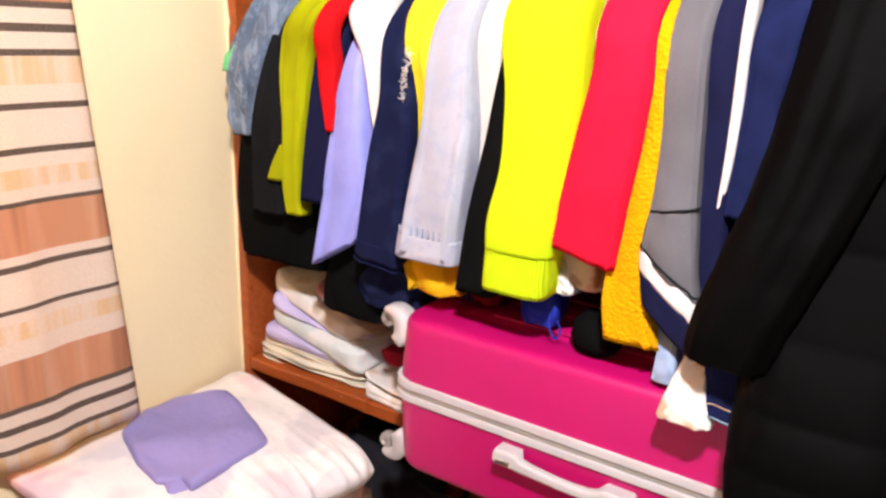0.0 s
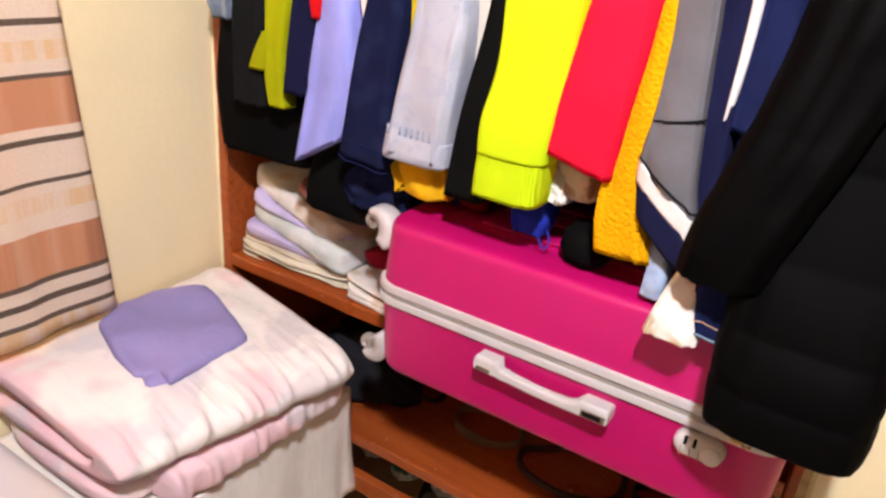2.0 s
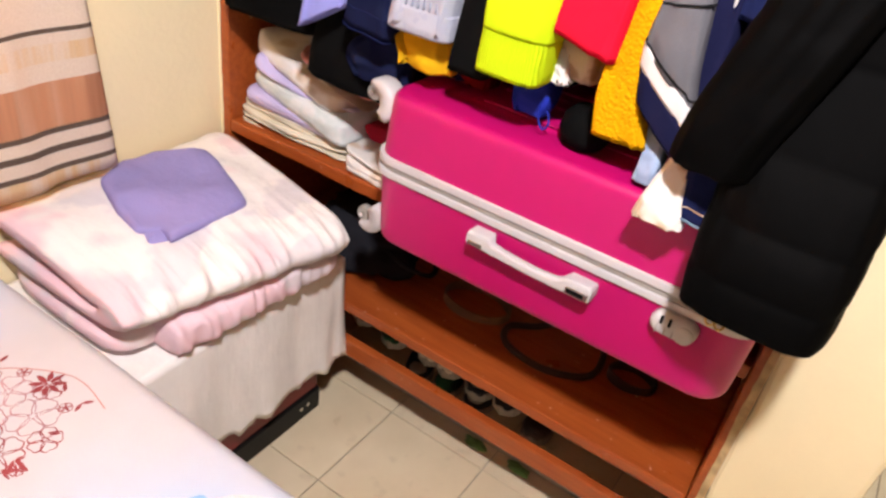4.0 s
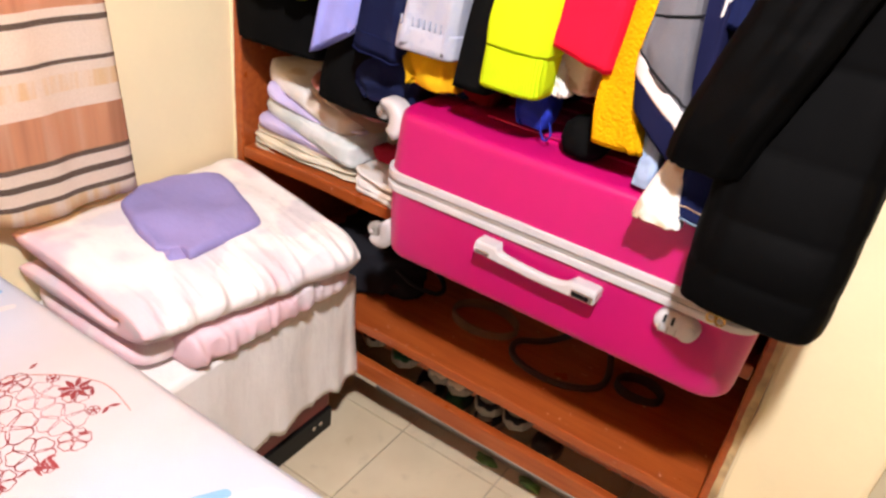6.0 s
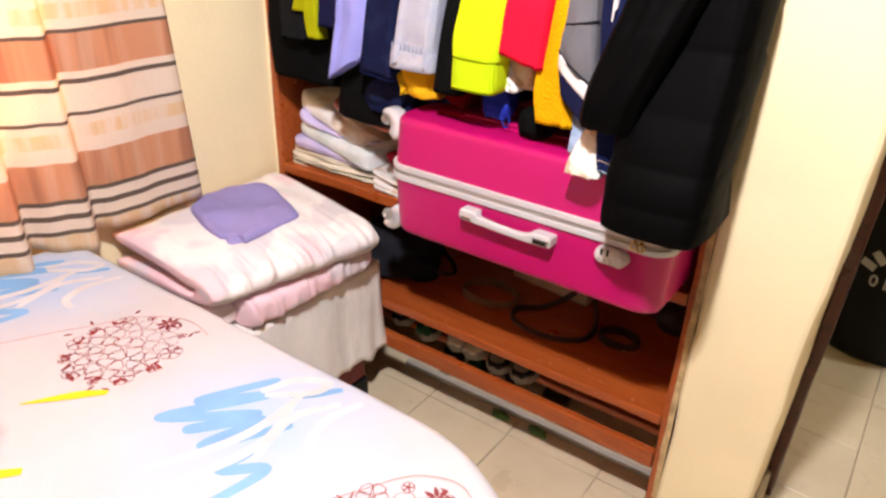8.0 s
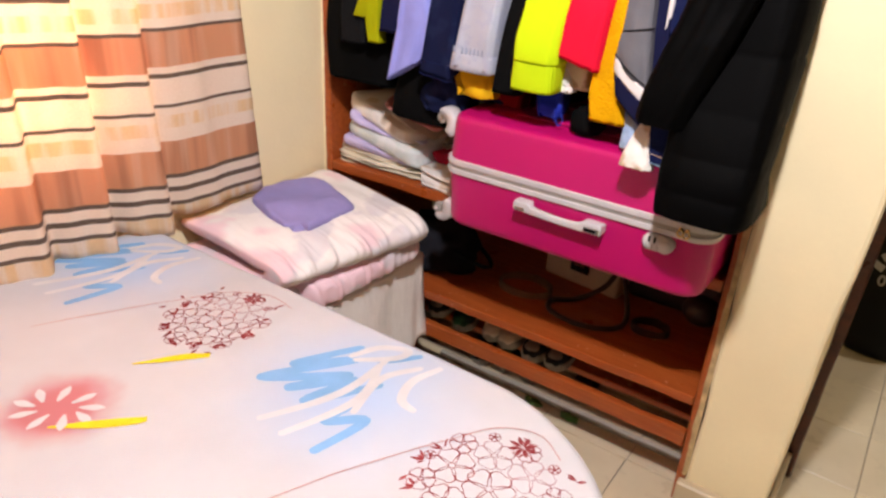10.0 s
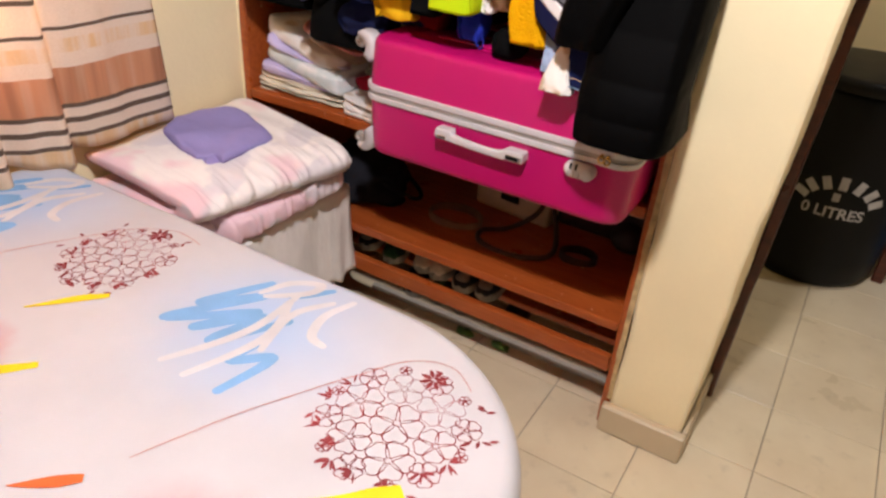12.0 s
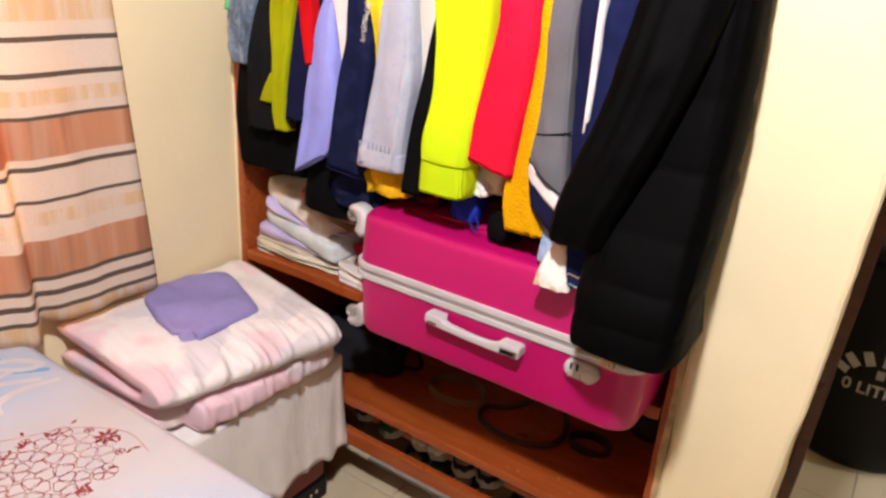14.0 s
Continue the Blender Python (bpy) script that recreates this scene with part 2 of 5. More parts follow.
# ---- mesh helpers ----
def mesh_of(bm, name, material, smooth=False):
    me = bpy.data.meshes.new(name)
    bmesh.ops.recalc_face_normals(bm, faces=bm.faces)
    bm.to_mesh(me)
    bm.free()
    if smooth:
        for p in me.polygons:
            p.use_smooth = True
    me.materials.append(material)
    return me


def part(name, bm, material, parent, label="", smooth=False):
    ob = new(name, mesh_of(bm, name, material, smooth))
    ob.parent = parent
    if label:
        tagged(ob, label)
    return ob


def thing(name, place, label, category, group="", kind=""):
    ob = new(name)
    ob.empty_display_size = 0.05
    ob.matrix_world = Matrix.Translation(place) if not isinstance(place, Matrix) else place
    return tagged(ob, label, category, group, kind)


def solid(name, bm, material, label, category, group="", kind="", smooth=False):
    return tagged(new(name, mesh_of(bm, name, material, smooth)), label, category, group, kind)


def box(a, b, bevel=0.003, bm=None, segments=1):
    """A bevelled block from corner a to corner b."""
    bm = bm or bmesh.new()
    made = bmesh.ops.create_cube(bm, size=1)
    for v in made["verts"]:
        v.co = Vector([(p + q) / 2 + c * (q - p) for p, q, c in zip(a, b, v.co)])
    if bevel:
        edges = list({e for v in made["verts"] for e in v.link_edges})
        bmesh.ops.bevel(bm, geom=edges, offset=bevel, segments=segments, affect="EDGES", profile=0.5)
    return bm


def rings(rows, bm=None, cap=True):
    """A skin over rows of rings of points."""
    bm = bm or bmesh.new()
    vs = [[bm.verts.new(p) for p in row] for row in rows]
    k = len(vs[0])
    for a, b in zip(vs, vs[1:]):
        for i in range(k):
            bm.faces.new((a[i], a[(i + 1) % k], b[(i + 1) % k], b[i]))
    if cap:
        for row in (vs[0], vs[-1]):
            mid = bm.verts.new(sum((v.co for v in row), Vector()) / k)
            for i in range(k):
                bm.faces.new((row[i], row[(i + 1) % k], mid))
    return bm


def lathe(profile, centre, seg=40, bm=None, axis="z"):
    rows = []
    for r, h in profile:
        row = []
        for i in range(seg):
            a = 2 * math.pi * i / seg
            p = (r * math.cos(a), r * math.sin(a), h)
            if axis == "x":
                p = (h, p[0], p[1])
            if axis == "y":
                p = (p[0], h, p[1])
            row.append(Vector(p) + Vector(centre))
        rows.append(row)
    return rings(rows, bm)


def pipe(points, radius, seg=10, bm=None):
    """A round bar along points."""
    pts = [Vector(p) for p in points]
    rows = []
    for i, p in enumerate(pts):
        t = (pts[min(i + 1, len(pts) - 1)] - pts[max(i - 1, 0)]).normalized()
        side = t.cross(Vector((0, 0, 1)) if abs(t.z) < 0.9 else Vector((1, 0, 0))).normalized()
        up = side.cross(t)
        rows.append([p + radius * (math.cos(a) * side + math.sin(a) * up) for a in (2 * math.pi * k / seg for k in range(seg))])
    return rings(rows, bm)


def power(c, e):
    return math.copysign(abs(c) ** e, c)


def bend(rows, t):
    """Values between evenly spaced rows, smoothly."""
    t = min(max(t, 0), 1) * (len(rows) - 1)
    i = min(int(t), len(rows) - 2)
    f = t - i
    g = [rows[max(0, min(len(rows) - 1, i + k))] for k in (-1, 0, 1, 2)]
    return [0.5 * (2 * b + (c - a) * f + (2 * a - 5 * b + 4 * c - d) * f * f + (3 * b - a - 3 * c + d) * f ** 3) for a, b, c, d in zip(*g)]


def tube_of_cloth(rows, seed=0, creases=0.10, seg=36, steps=30, square=0.5, bm=None, puff=0, flare=0.0, tilt=0.0):
    """A flattened tube of cloth that hangs through rows (x, y, z, half width, half depth), with creases; puff: quilted rolls."""
    made = []
    for j in range(steps + 1):
        t = j / steps
        x, y, z, a, b = bend(rows, t)
        quilt = abs(math.sin(math.pi * puff * t)) if puff else 1.0
        roll = 1 + (0.024 * quilt ** 0.4 if puff else 0)
        row = []
        for i in range(seg):
            u = 2 * math.pi * i / seg
            n1 = noise.noise(Vector((math.cos(u) * 1.4 + seed * 7.3, math.sin(u) * 1.4, t * 3.2 + seed)))
            n2 = noise.noise(Vector((math.cos(u) * 3.0 - seed * 3.1, math.sin(u) * 3.0, t * 9 + seed * 2)))
            n3 = noise.noise(Vector((math.cos(u) * 4.5 + seed, math.sin(u) * 4.5 - seed * 2, t * 1.6 + seed)))
            k = roll * (1 + creases * 0.4 * n1 + creases * 0.15 * n2)
            if puff:  # the cloth is gathered at each seam
                k += 0.030 * (1 - quilt) ** 2 * noise.noise(Vector((math.cos(u) * 9 + seed, math.sin(u) * 9, round(puff * t) * 3.1)))
                k += 0.016 * noise.noise(Vector((math.cos(u) * 2.5, math.sin(u) * 2.5 + t * 6, t * 14 + seed)))
            fold = min(1.0, b / 0.03) * min(1.0, a / 0.03) * creases * (0.055 * n1 + 0.035 * n2 + 0.075 * n3)
            row.append(Vector((x + a * k * power(math.cos(u), square), y + b * roll * power(math.sin(u), square) + fold * abs(math.sin(u)), z + (flare * t * t + tilt) * power(math.cos(u), square))))
        made.append(row)
    low = made[-1]
    mid = sum(low, Vector()) / seg
    made.append([p + (mid - p) * 0.12 + Vector((0, 0, 0.012)) for p in low])
    return rings(made, bm)


def seam_on(rows, seed, creases, square, flare, t, radius=0.0014, drop=0.0):
    """A raised seam round the front of a tube of cloth at the share t of its length."""
    x, y, z, a, b = bend(rows, t)
    pts = []
    for i in range(25):
        u = math.pi * (1.02 + 0.96 * i / 24)
        n1 = noise.noise(Vector((math.cos(u) * 1.4 + seed * 7.3, math.sin(u) * 1.4, t * 3.2 + seed)))
        n2 = noise.noise(Vector((math.cos(u) * 3.0 - seed * 3.1, math.sin(u) * 3.0, t * 9 + seed * 2)))
        n3 = noise.noise(Vector((math.cos(u) * 4.5 + seed, math.sin(u) * 4.5 - seed * 2, t * 1.6 + seed)))
        k = 1 + creases * 0.4 * n1 + creases * 0.15 * n2
        fold = min(1.0, b / 0.03) * min(1.0, a / 0.03) * creases * (0.055 * n1 + 0.035 * n2 + 0.075 * n3)
        pts.append((x + a * k * power(math.cos(u), square), y + b * power(math.sin(u), square) + fold * abs(math.sin(u)) - 0.0006, z + (flare * t * t + drop) * power(math.cos(u), square)))
    return pipe(pts, radius, 6)


def folded(size, seed=0, layers=1, soft=0.018, bm=None, cells=16, sag=0.01, at=(0, 0, 0)):
    """A folded cloth: rounded slabs on one another with uneven edges; its base is at z = 0."""
    bm = bm or bmesh.new()
    sx, sy, sz = size
    for k in range(layers):
        h = sz / layers
        rows = []
        prof = [(0.95, 0.0), (0.985, 0.10), (1.0, 0.38), (1.0, 0.62), (0.985, 0.88), (0.95, 0.98), (0.75, 1.0), (0.5, 1.01), (0.25, 1.015), (0.06, 1.015)]
        seg = 44
        for f, t in prof:
            row = []
            for i in range(seg):
                u = 2 * math.pi * i / seg
                x, y = sx / 2 * f * power(math.cos(u), 0.24), sy / 2 * f * power(math.sin(u), 0.24)
                q = Vector((x * 9 + seed * 3.7, y * 9 - seed, t + k * 1.7 + seed))
                d = noise.noise(q)
                z = k * h + h * t + soft * 0.5 * noise.noise(q * 0.8 + Vector((3, 1, 5))) * (0.3 + t) - sag * (2 * f * f - 1) * t * abs(math.cos(2 * u)) * 0.5
                row.append(Vector((at[0] + x * (1 + 0.08 * d) + soft * 0.6 * d, at[1] + y * (1 + 0.08 * d), at[2] + max(z, k * h * 0.9))))
            rows.append(row)
        rings(rows, bm)
    return bm


# ---- the room ----
H = 2.5


def wall(name, pieces, label, paint=WALL):
    bm = bmesh.new()
    for a, b in pieces:
        box(a, b, 0, bm)
    return solid(name, bm, paint, label, "wall", kind="structure")


WY0, WY1, WZ0, WZ1 = -1.85, -0.70, 0.98, 2.05  # an unseen window, assumed behind the curtain
wall("wall_west", [((-0.15, -4.6, 0), (0, WY0, H)), ((-0.15, WY1, 0), (0, 0.60, H)), ((-0.15, WY0, 0), (0, WY1, WZ0)), ((-0.15, WY0, WZ1), (0, WY1, H))],
     "cream painted bedroom wall behind the curtain")
GLASS, _, _, pane_shader = nodes_of("window_glass")
pane_shader.inputs["Roughness"].default_value = 0.02
pane_shader.inputs["Transmission Weight"].default_value = 1.0
window = thing("window_1", (0, 0, 0), "unseen window with a dark metal frame, assumed behind the curtain", "window", kind="structure")
for k in range(3):
    y = WY0 + (WY1 - WY0 - 0.03) * k / 2
    part("window_frame", box((-0.10, y, WZ0), (-0.07, y + 0.03, WZ1), 0.003), BLACKPLASTIC, window)
for z in (WZ0, WZ1 - 0.03):
    part("window_frame", box((-0.099, WY0 + 0.031, z), (-0.071, WY1 - 0.031, z + 0.03), 0.003), BLACKPLASTIC, window)
for k in range(2):
    half = (WY1 - WY0 - 0.03) / 2
    pane = part("pane", box((-0.087, WY0 + half * k + 0.031, WZ0 + 0.031), (-0.083, WY0 + half * (k + 1) - 0.001, WZ1 - 0.031), 0), GLASS, window, "clear glass pane")
    pane.visible_shadow = False
wall("wall_recess", [((0, 0.60, 0), (1.34, 0.72, H))], "cream painted wall at the back of the wardrobe recess")
# unseen closing walls, set far back and darkened against bounce
wall("wall_south", [((-0.15, -4.75, 0), (4.4, -4.6, H))], "unseen bedroom wall, darkened to cut bounced light", DIMWALL)
wall("wall_east", [((4.25, -4.6, 0), (4.4, 2.45, H))], "unseen side wall, darkened to cut bounced light", DIMWALL)
wall("wall_north", [((1.13, 2.30, 0), (4.25, 2.45, H))], "cream painted hall wall")
wall("wall_hall", [((1.13, 0.72, 0), (1.25, 2.30, H))], "cream painted hall wall")
wall("wall_door_side", [((2.43, 0.0, 0), (4.25, 0.42, H)), ((1.54, 0.0, 2.12), (2.43, 0.42, H))], "cream painted wall beside the doorway")
LEAN = 0.035  # the jamb side slants outward to fit the camera's view
bm = box((1.34, 0.0, 0), (1.545, 0.72, H), 0.012, None, 2)
bmesh.ops.subdivide_edges(bm, edges=[e for e in bm.edges if abs(e.verts[0].co.z - e.verts[1].co.z) > 1], cuts=40)
for v in bm.verts:
    if 0.05 < v.co.z < H - 0.05:
        v.co.x += 0.008 * noise.noise(Vector((v.co.x * 3, v.co.y, v.co.z * 5))) + 0.003 * noise.noise(Vector((v.co.x * 3, v.co.y, v.co.z * 17)))
        v.co.y += 0.003 * noise.noise(Vector((v.co.x * 3, v.co.y + 4, v.co.z * 4)))
for v in bm.verts:
    if v.co.x > 1.45:
        v.co.x += LEAN * max(0.0, v.co.z - 0.1)
solid("wall_pier", bm, WALL, "cream painted end of the wall between wardrobe and doorway", "wall", kind="structure")
solid("ceiling", box((-0.15, -4.75, H), (4.4, 2.45, H + 0.1), 0), CEIL, "unseen ceiling, darkened to cut bounced light", "ceiling", kind="structure")
floor = solid("floor", box((-0.15, -4.75, -0.12), (4.4, 2.45, -0.006), 0), GROUT, "cream ceramic tile floor with thin grey joints", "floor", kind="structure")
bm = box((1.324, -0.030, 0), (1.560, 0.0, 0.092), 0.005)
box((1.546, 0.001, 0), (1.560, 0.30, 0.092), 0.003, bm)
solid("baseboard", bm, SKIRT, "beige tile skirting round the foot of the wall end", "skirting", kind="structure")

door = thing("door_1", (0, 0, 0), "empty doorway with a dark red-brown wooden frame", "door frame", kind="structure")
bm = box((1.546, 0.30, 0.0), (1.574, 0.40, 2.10), 0.004)
bmesh.ops.subdivide_edges(bm, edges=[e for e in bm.edges if abs(e.verts[0].co.z - e.verts[1].co.z) > 1], cuts=30)
for v in bm.verts:
    v.co.x += 0.003 * noise.noise(Vector((1, v.co.y * 3, v.co.z * 7))) + LEAN * max(0.0, v.co.z - 0.1)
part("jamb", bm, DARKWOOD, door)
part("jamb", box((2.39, 0.30, 0.0), (2.429, 0.40, 2.10), 0.004), DARKWOOD, door)
part("head", box((1.541, 0.30, 2.10), (2.429, 0.40, 2.119), 0.004), DARKWOOD, door)

far = thing("door_2", (0, 0, 0), "dark wooden door frame in the hall wall", "door frame", kind="structure")
part("jamb", box((1.86, 2.24, 0), (1.93, 2.297, 2.05), 0.004), DARKWOOD, far)
part("door_leaf", box((1.93, 2.262, 0), (2.75, 2.296, 2.05), 0.003), DARKWOOD, far)

# unseen fixtures, added where the two lamps hang; their shape is assumed
for place in ((1.40, -1.25), (2.35, 1.25)):
    light = thing("ceiling_light", (*place, H), "assumed round white ceiling lamp, lit, out of view", "lamp", "ceiling lamps")
    part("base", lathe([(0.10, 0.0), (0.10, -0.03), (0.085, -0.04)], (0, 0, 0)), PALE, light)
    part("diffuser", lathe([(0.085, -0.041), (0.08, -0.06), (0.05, -0.075), (0.01, -0.08)], (0, 0, 0)), GLOW, light, "glowing white diffuser", True)

# ---- wardrobe ----
wardrobe = thing("wardrobe", (0, 0, 0), "open built-in wardrobe of red-brown stained wood", "wardrobe")


def worn(a, b, bevel, seed):
    """A board with softly worn edges."""
    bm = box(a, b, bevel, None, 2)
    long = max(range(3), key=lambda k: b[k] - a[k])
    bmesh.ops.subdivide_edges(bm, edges=[e for e in bm.edges if abs(e.verts[0].co[long] - e.verts[1].co[long]) > 0.3], cuts=24)
    for v in bm.verts:
        q = Vector((v.co[long] * 11 + seed, seed * 2.0, 1.5))
        for k in range(3):
            if k != long:
                v.co[k] += 0.0022 * noise.noise(q + Vector((k * 9, 0, 0)))
    return bm


part("side_panel", worn((0.002, 0.0, 0.0), (0.028, 0.595, 2.2), 0.004, 1), WOOD, wardrobe)
part("side_panel", worn((1.313, 0.002, 0.0), (1.338, 0.595, 2.2), 0.004, 2), WOOD, wardrobe)
part("top", worn((0.030, 0.002, 2.17), (1.311, 0.595, 2.2), 0.004, 3), WOOD, wardrobe)
part("shelf", worn((0.030, 0.0, 0.670), (1.311, 0.57, 0.702), 0.004, 4), WOOD, wardrobe)
part("shelf", worn((0.030, 0.0, 0.326), (1.311, 0.57, 0.354), 0.004, 5), WOOD, wardrobe)
part("front_rail", worn((0.030, 0.0, 0.186), (1.311, 0.024, 0.236), 0.004, 6), WOOD, wardrobe)
part("slat", worn((0.030, 0.17, 0.150), (1.311, 0.25, 0.172), 0.004, 7), WOOD, wardrobe)
part("slat", worn((0.030, 0.40, 0.120), (1.311, 0.48, 0.142), 0.004, 8), WOOD, wardrobe)
part("hanging_rail", pipe([(0.029, 0.27, 1.80), (0.6, 0.27, 1.795), (1.312, 0.27, 1.80)], 0.013, 14), CHROME, wardrobe, "chrome hanging rail", True)
solid("pale_strip", worn((0.40, 0.152, 0.0), (1.296, 0.170, 0.022), 0.003, 9), PALE, "pale strip on the floor under the wardrobe", "strip")

# ---- suitcase ----
def suitcase():
    x0, x1, y0, y1, z0, z1, belt = 0.592, 1.300, -0.168, 0.30, 0.7025, 1.008, 0.872
    ob = thing("suitcase", (0, 0, 0), "magenta hard-shell suitcase lying on the wardrobe shelf", "suitcase")

    def outline(inset, out=0.0):
        """The rounded outline of the case, drawn in by inset."""
        r, row = max(0.012, 0.052 - inset * 0.3), []
        for cx, cy, a0 in ((x1, y1, 0), (x0, y1, 90), (x0, y0, 180), (x1, y0, 270)):
            sx, sy = (1 if cx == x1 else -1), (1 if cy == y1 else -1)
            for k in range(10):
                a = radians(a0 + 10 * k)
                row.append((cx - sx * (r + inset - out) + r * math.cos(a), cy - sy * (r + inset - out) + r * math.sin(a)))
        return row

    def shell(low, high):
        prof = [(0.0, 0.0), (0.003, 0.45), (0.005, 0.78), (0.006, 0.86), (0.0075, 0.91), (0.011, 0.95), (0.017, 0.978), (0.025, 0.988), (0.034, 0.992), (0.075, 0.998), (0.077, 0.996), (0.081, 0.980), (0.083, 0.978), (0.094, 0.980), (0.096, 0.983), (0.101, 1.0), (0.103, 1.002), (0.15, 1.004), (0.2, 1.006), (0.23, 1.006)]
        bm = rings([[Vector((x, y, low + (high - low) * t)) for x, y in outline(inset)] for inset, t in prof], cap=False)
        bm.verts.ensure_lookup_table()
        bm.faces.new(bm.verts[-40:])
        return bm

    part("upper_shell", shell(belt + 0.018, z1), PINK, ob, smooth=True)
    part("lower_shell", shell(belt - 0.018, z0), PINK, ob, smooth=True)

    def band(low, high, out, mat, name):
        prof = ((0.010, low), (0.001, low), (0.0, low + 0.002), (0.0, high - 0.002), (0.001, high), (0.010, high))
        return part(name, rings([[Vector((x, y, z)) for x, y in outline(inset, out)] for inset, z in prof]), mat, ob)

    band(belt - 0.019, belt - 0.006, 0.006, SILVER, "belt_edge")
    band(belt - 0.006, belt + 0.005, 0.002, ZIP, "zip")
    band(belt + 0.005, belt + 0.020, 0.006, SILVER, "belt_edge")
    # ribs pressed into the lid
    for y in (-0.05, 0.03, 0.11, 0.19):
        part("rib", box((x0 + 0.15, y - 0.016, z1 + 0.0025), (x1 - 0.15, y + 0.016, z1 + 0.007), 0.003, None, 2), PINK, ob)
    # a pale strip paints the highlight on the lid's groove
    part("lid_highlight", box((0.797, -0.132, 1.0030), (0.803, -0.098, 1.0068), 0.0008), SILVER, ob, "pale line painted as a highlight on the lid")
    # carrying handle
    grip = []
    for x, high, low, back in ((0.826, 0.838, 0.819, 0.003), (0.828, 0.842, 0.815, 0.003), (0.864, 0.842, 0.8145, 0.003), (0.868, 0.840, 0.814, -0.004), (0.874, 0.834, 0.8135, -0.013), (0.890, 0.8315, 0.813, -0.015), (0.930, 0.8285, 0.811, -0.016),
                               (0.965, 0.8275, 0.810, -0.016), (0.990, 0.8285, 0.810, -0.015), (1.002, 0.8315, 0.810, -0.013), (1.010, 0.837, 0.810, -0.004), (1.014, 0.8385, 0.8105, 0.003), (1.056, 0.838, 0.811, 0.003), (1.059, 0.834, 0.815, 0.003)):
        face, r = y0 - 0.0305, 0.005
        grip.append([Vector((x, y0 + back, low + 0.002)), Vector((x, face + r, low)), Vector((x, face + r * 0.3, low + r * 0.3)), Vector((x, face, low + r)), Vector((x, face, high - r)), Vector((x, face + r * 0.3, high - r * 0.3)), Vector((x, face + r, high)), Vector((x, y0 + back, high - 0.002))])
    handle = part("handle", rings(grip), SILVER, ob, "silver-grey plastic handle")
    part("badge", box((1.016, y0 - 0.0335, 0.8155), (1.056, y0 - 0.0300, 0.8285), 0.0012), CHROME, handle, "chrome badge with unreadable marks")
    part("badge_inlay", box((1.019, y0 - 0.0342, 0.8180), (1.049, y0 - 0.0330, 0.8260), 0.0004), BLACKPLASTIC, handle, "dark inlay with unreadable marks")
    part("badge", box((0.830, y0 - 0.0325, 0.8185), (0.858, y0 - 0.0300, 0.8270), 0.001), CHROME, handle, "small chrome plate")
    # combination lock: a rounded bar with a round key disc
    pill = []
    for inset, y in ((0.0, y0 + 0.004), (0.0, y0 - 0.010), (0.0015, y0 - 0.016), (0.005, y0 - 0.0195), (0.011, y0 - 0.0210), (0.017, y0 - 0.0212)):
        pill.append([Vector((cx + (0.019 - inset) * math.cos(radians(a)), y, 0.831 + (0.019 - inset) * math.sin(radians(a)))) for cx, a in [(1.206, -90 + 15 * k) for k in range(13)] + [(1.171, 90 + 15 * k) for k in range(13)]])
    lock = part("lock", rings(pill), SILVER, ob, "silver-grey combination lock", True)
    part("key_disc", lathe([(0.003, -0.0245), (0.012, -0.0240), (0.0145, -0.0220), (0.0155, -0.0190)], (1.207, y0, 0.829), 24, None, "y"), SILVER, lock, "round key disc", True)
    for k in range(2):
        part("zip_slot", box((1.168 + 0.013 * k, y0 - 0.0232, 0.834), (1.1725 + 0.013 * k, y0 - 0.0180, 0.8475), 0.0008), BLACKPLASTIC, lock)
    for k in range(3):
        part("dial", box((1.165 + 0.013 * k, y0 - 0.0225, 0.815), (1.1665 + 0.013 * k, y0 - 0.0195, 0.830), 0.0004), ZIP, lock)
    for k in range(2):
        x = 1.232 + 0.014 * k
        loop = pipe([(x + 0.0065 * math.cos(a), y0 - 0.0125 - 0.002 * k, 0.870 + 0.008 * math.sin(a)) for a in (2 * math.pi * i / 16 for i in range(17))], 0.0022, 8)
        box((x - 0.004, y0 - 0.0135, 0.874), (x + 0.004, y0 - 0.006, 0.882), 0.001, loop)
        part("zip_puller", loop, GOLD, ob, "gold looped zip puller", True)
    # caster wheels at the end
    for y in (-0.115, 0.235):
        for z, s in ((0.972, -1), (0.722, 1)):
            claw = []
            for k in range(14):
                a = radians(-42 + 11 * k)
                ri, ro, half = 0.0235, 0.0235 + 0.030 * max(0.16, math.cos(math.pi * (k - 4) / 26)) ** 1.2, 0.024 - 0.008 * (k / 13) ** 2
                claw.append([Vector((0.552 + r * math.cos(a), y + h, z - s * (r * math.sin(a) - 0.006))) for r, h in ((ri, -half), (ro - 0.004, -half), (ro, -half + 0.005), (ro, half - 0.005), (ro - 0.004, half), (ri, half))])
            w = part("wheel_housing", rings(claw), SILVER, ob, "curved grey caster housing", True)
            bm = lathe([(0.004, -0.009), (0.014, -0.009), (0.016, -0.004), (0.016, 0.004), (0.014, 0.009), (0.004, 0.009)], (0.549, y, z - s * 0.004), 20, None, "y")
            part("wheel", bm, ZIP, w, "dark grey wheel")
            part("axle", lathe([(0.002, -0.016), (0.005, -0.016), (0.005, 0.016), (0.002, 0.016)], (0.549, y, z - s * 0.004), 10, None, "y"), CHROME, w)
    return ob


suitcase()


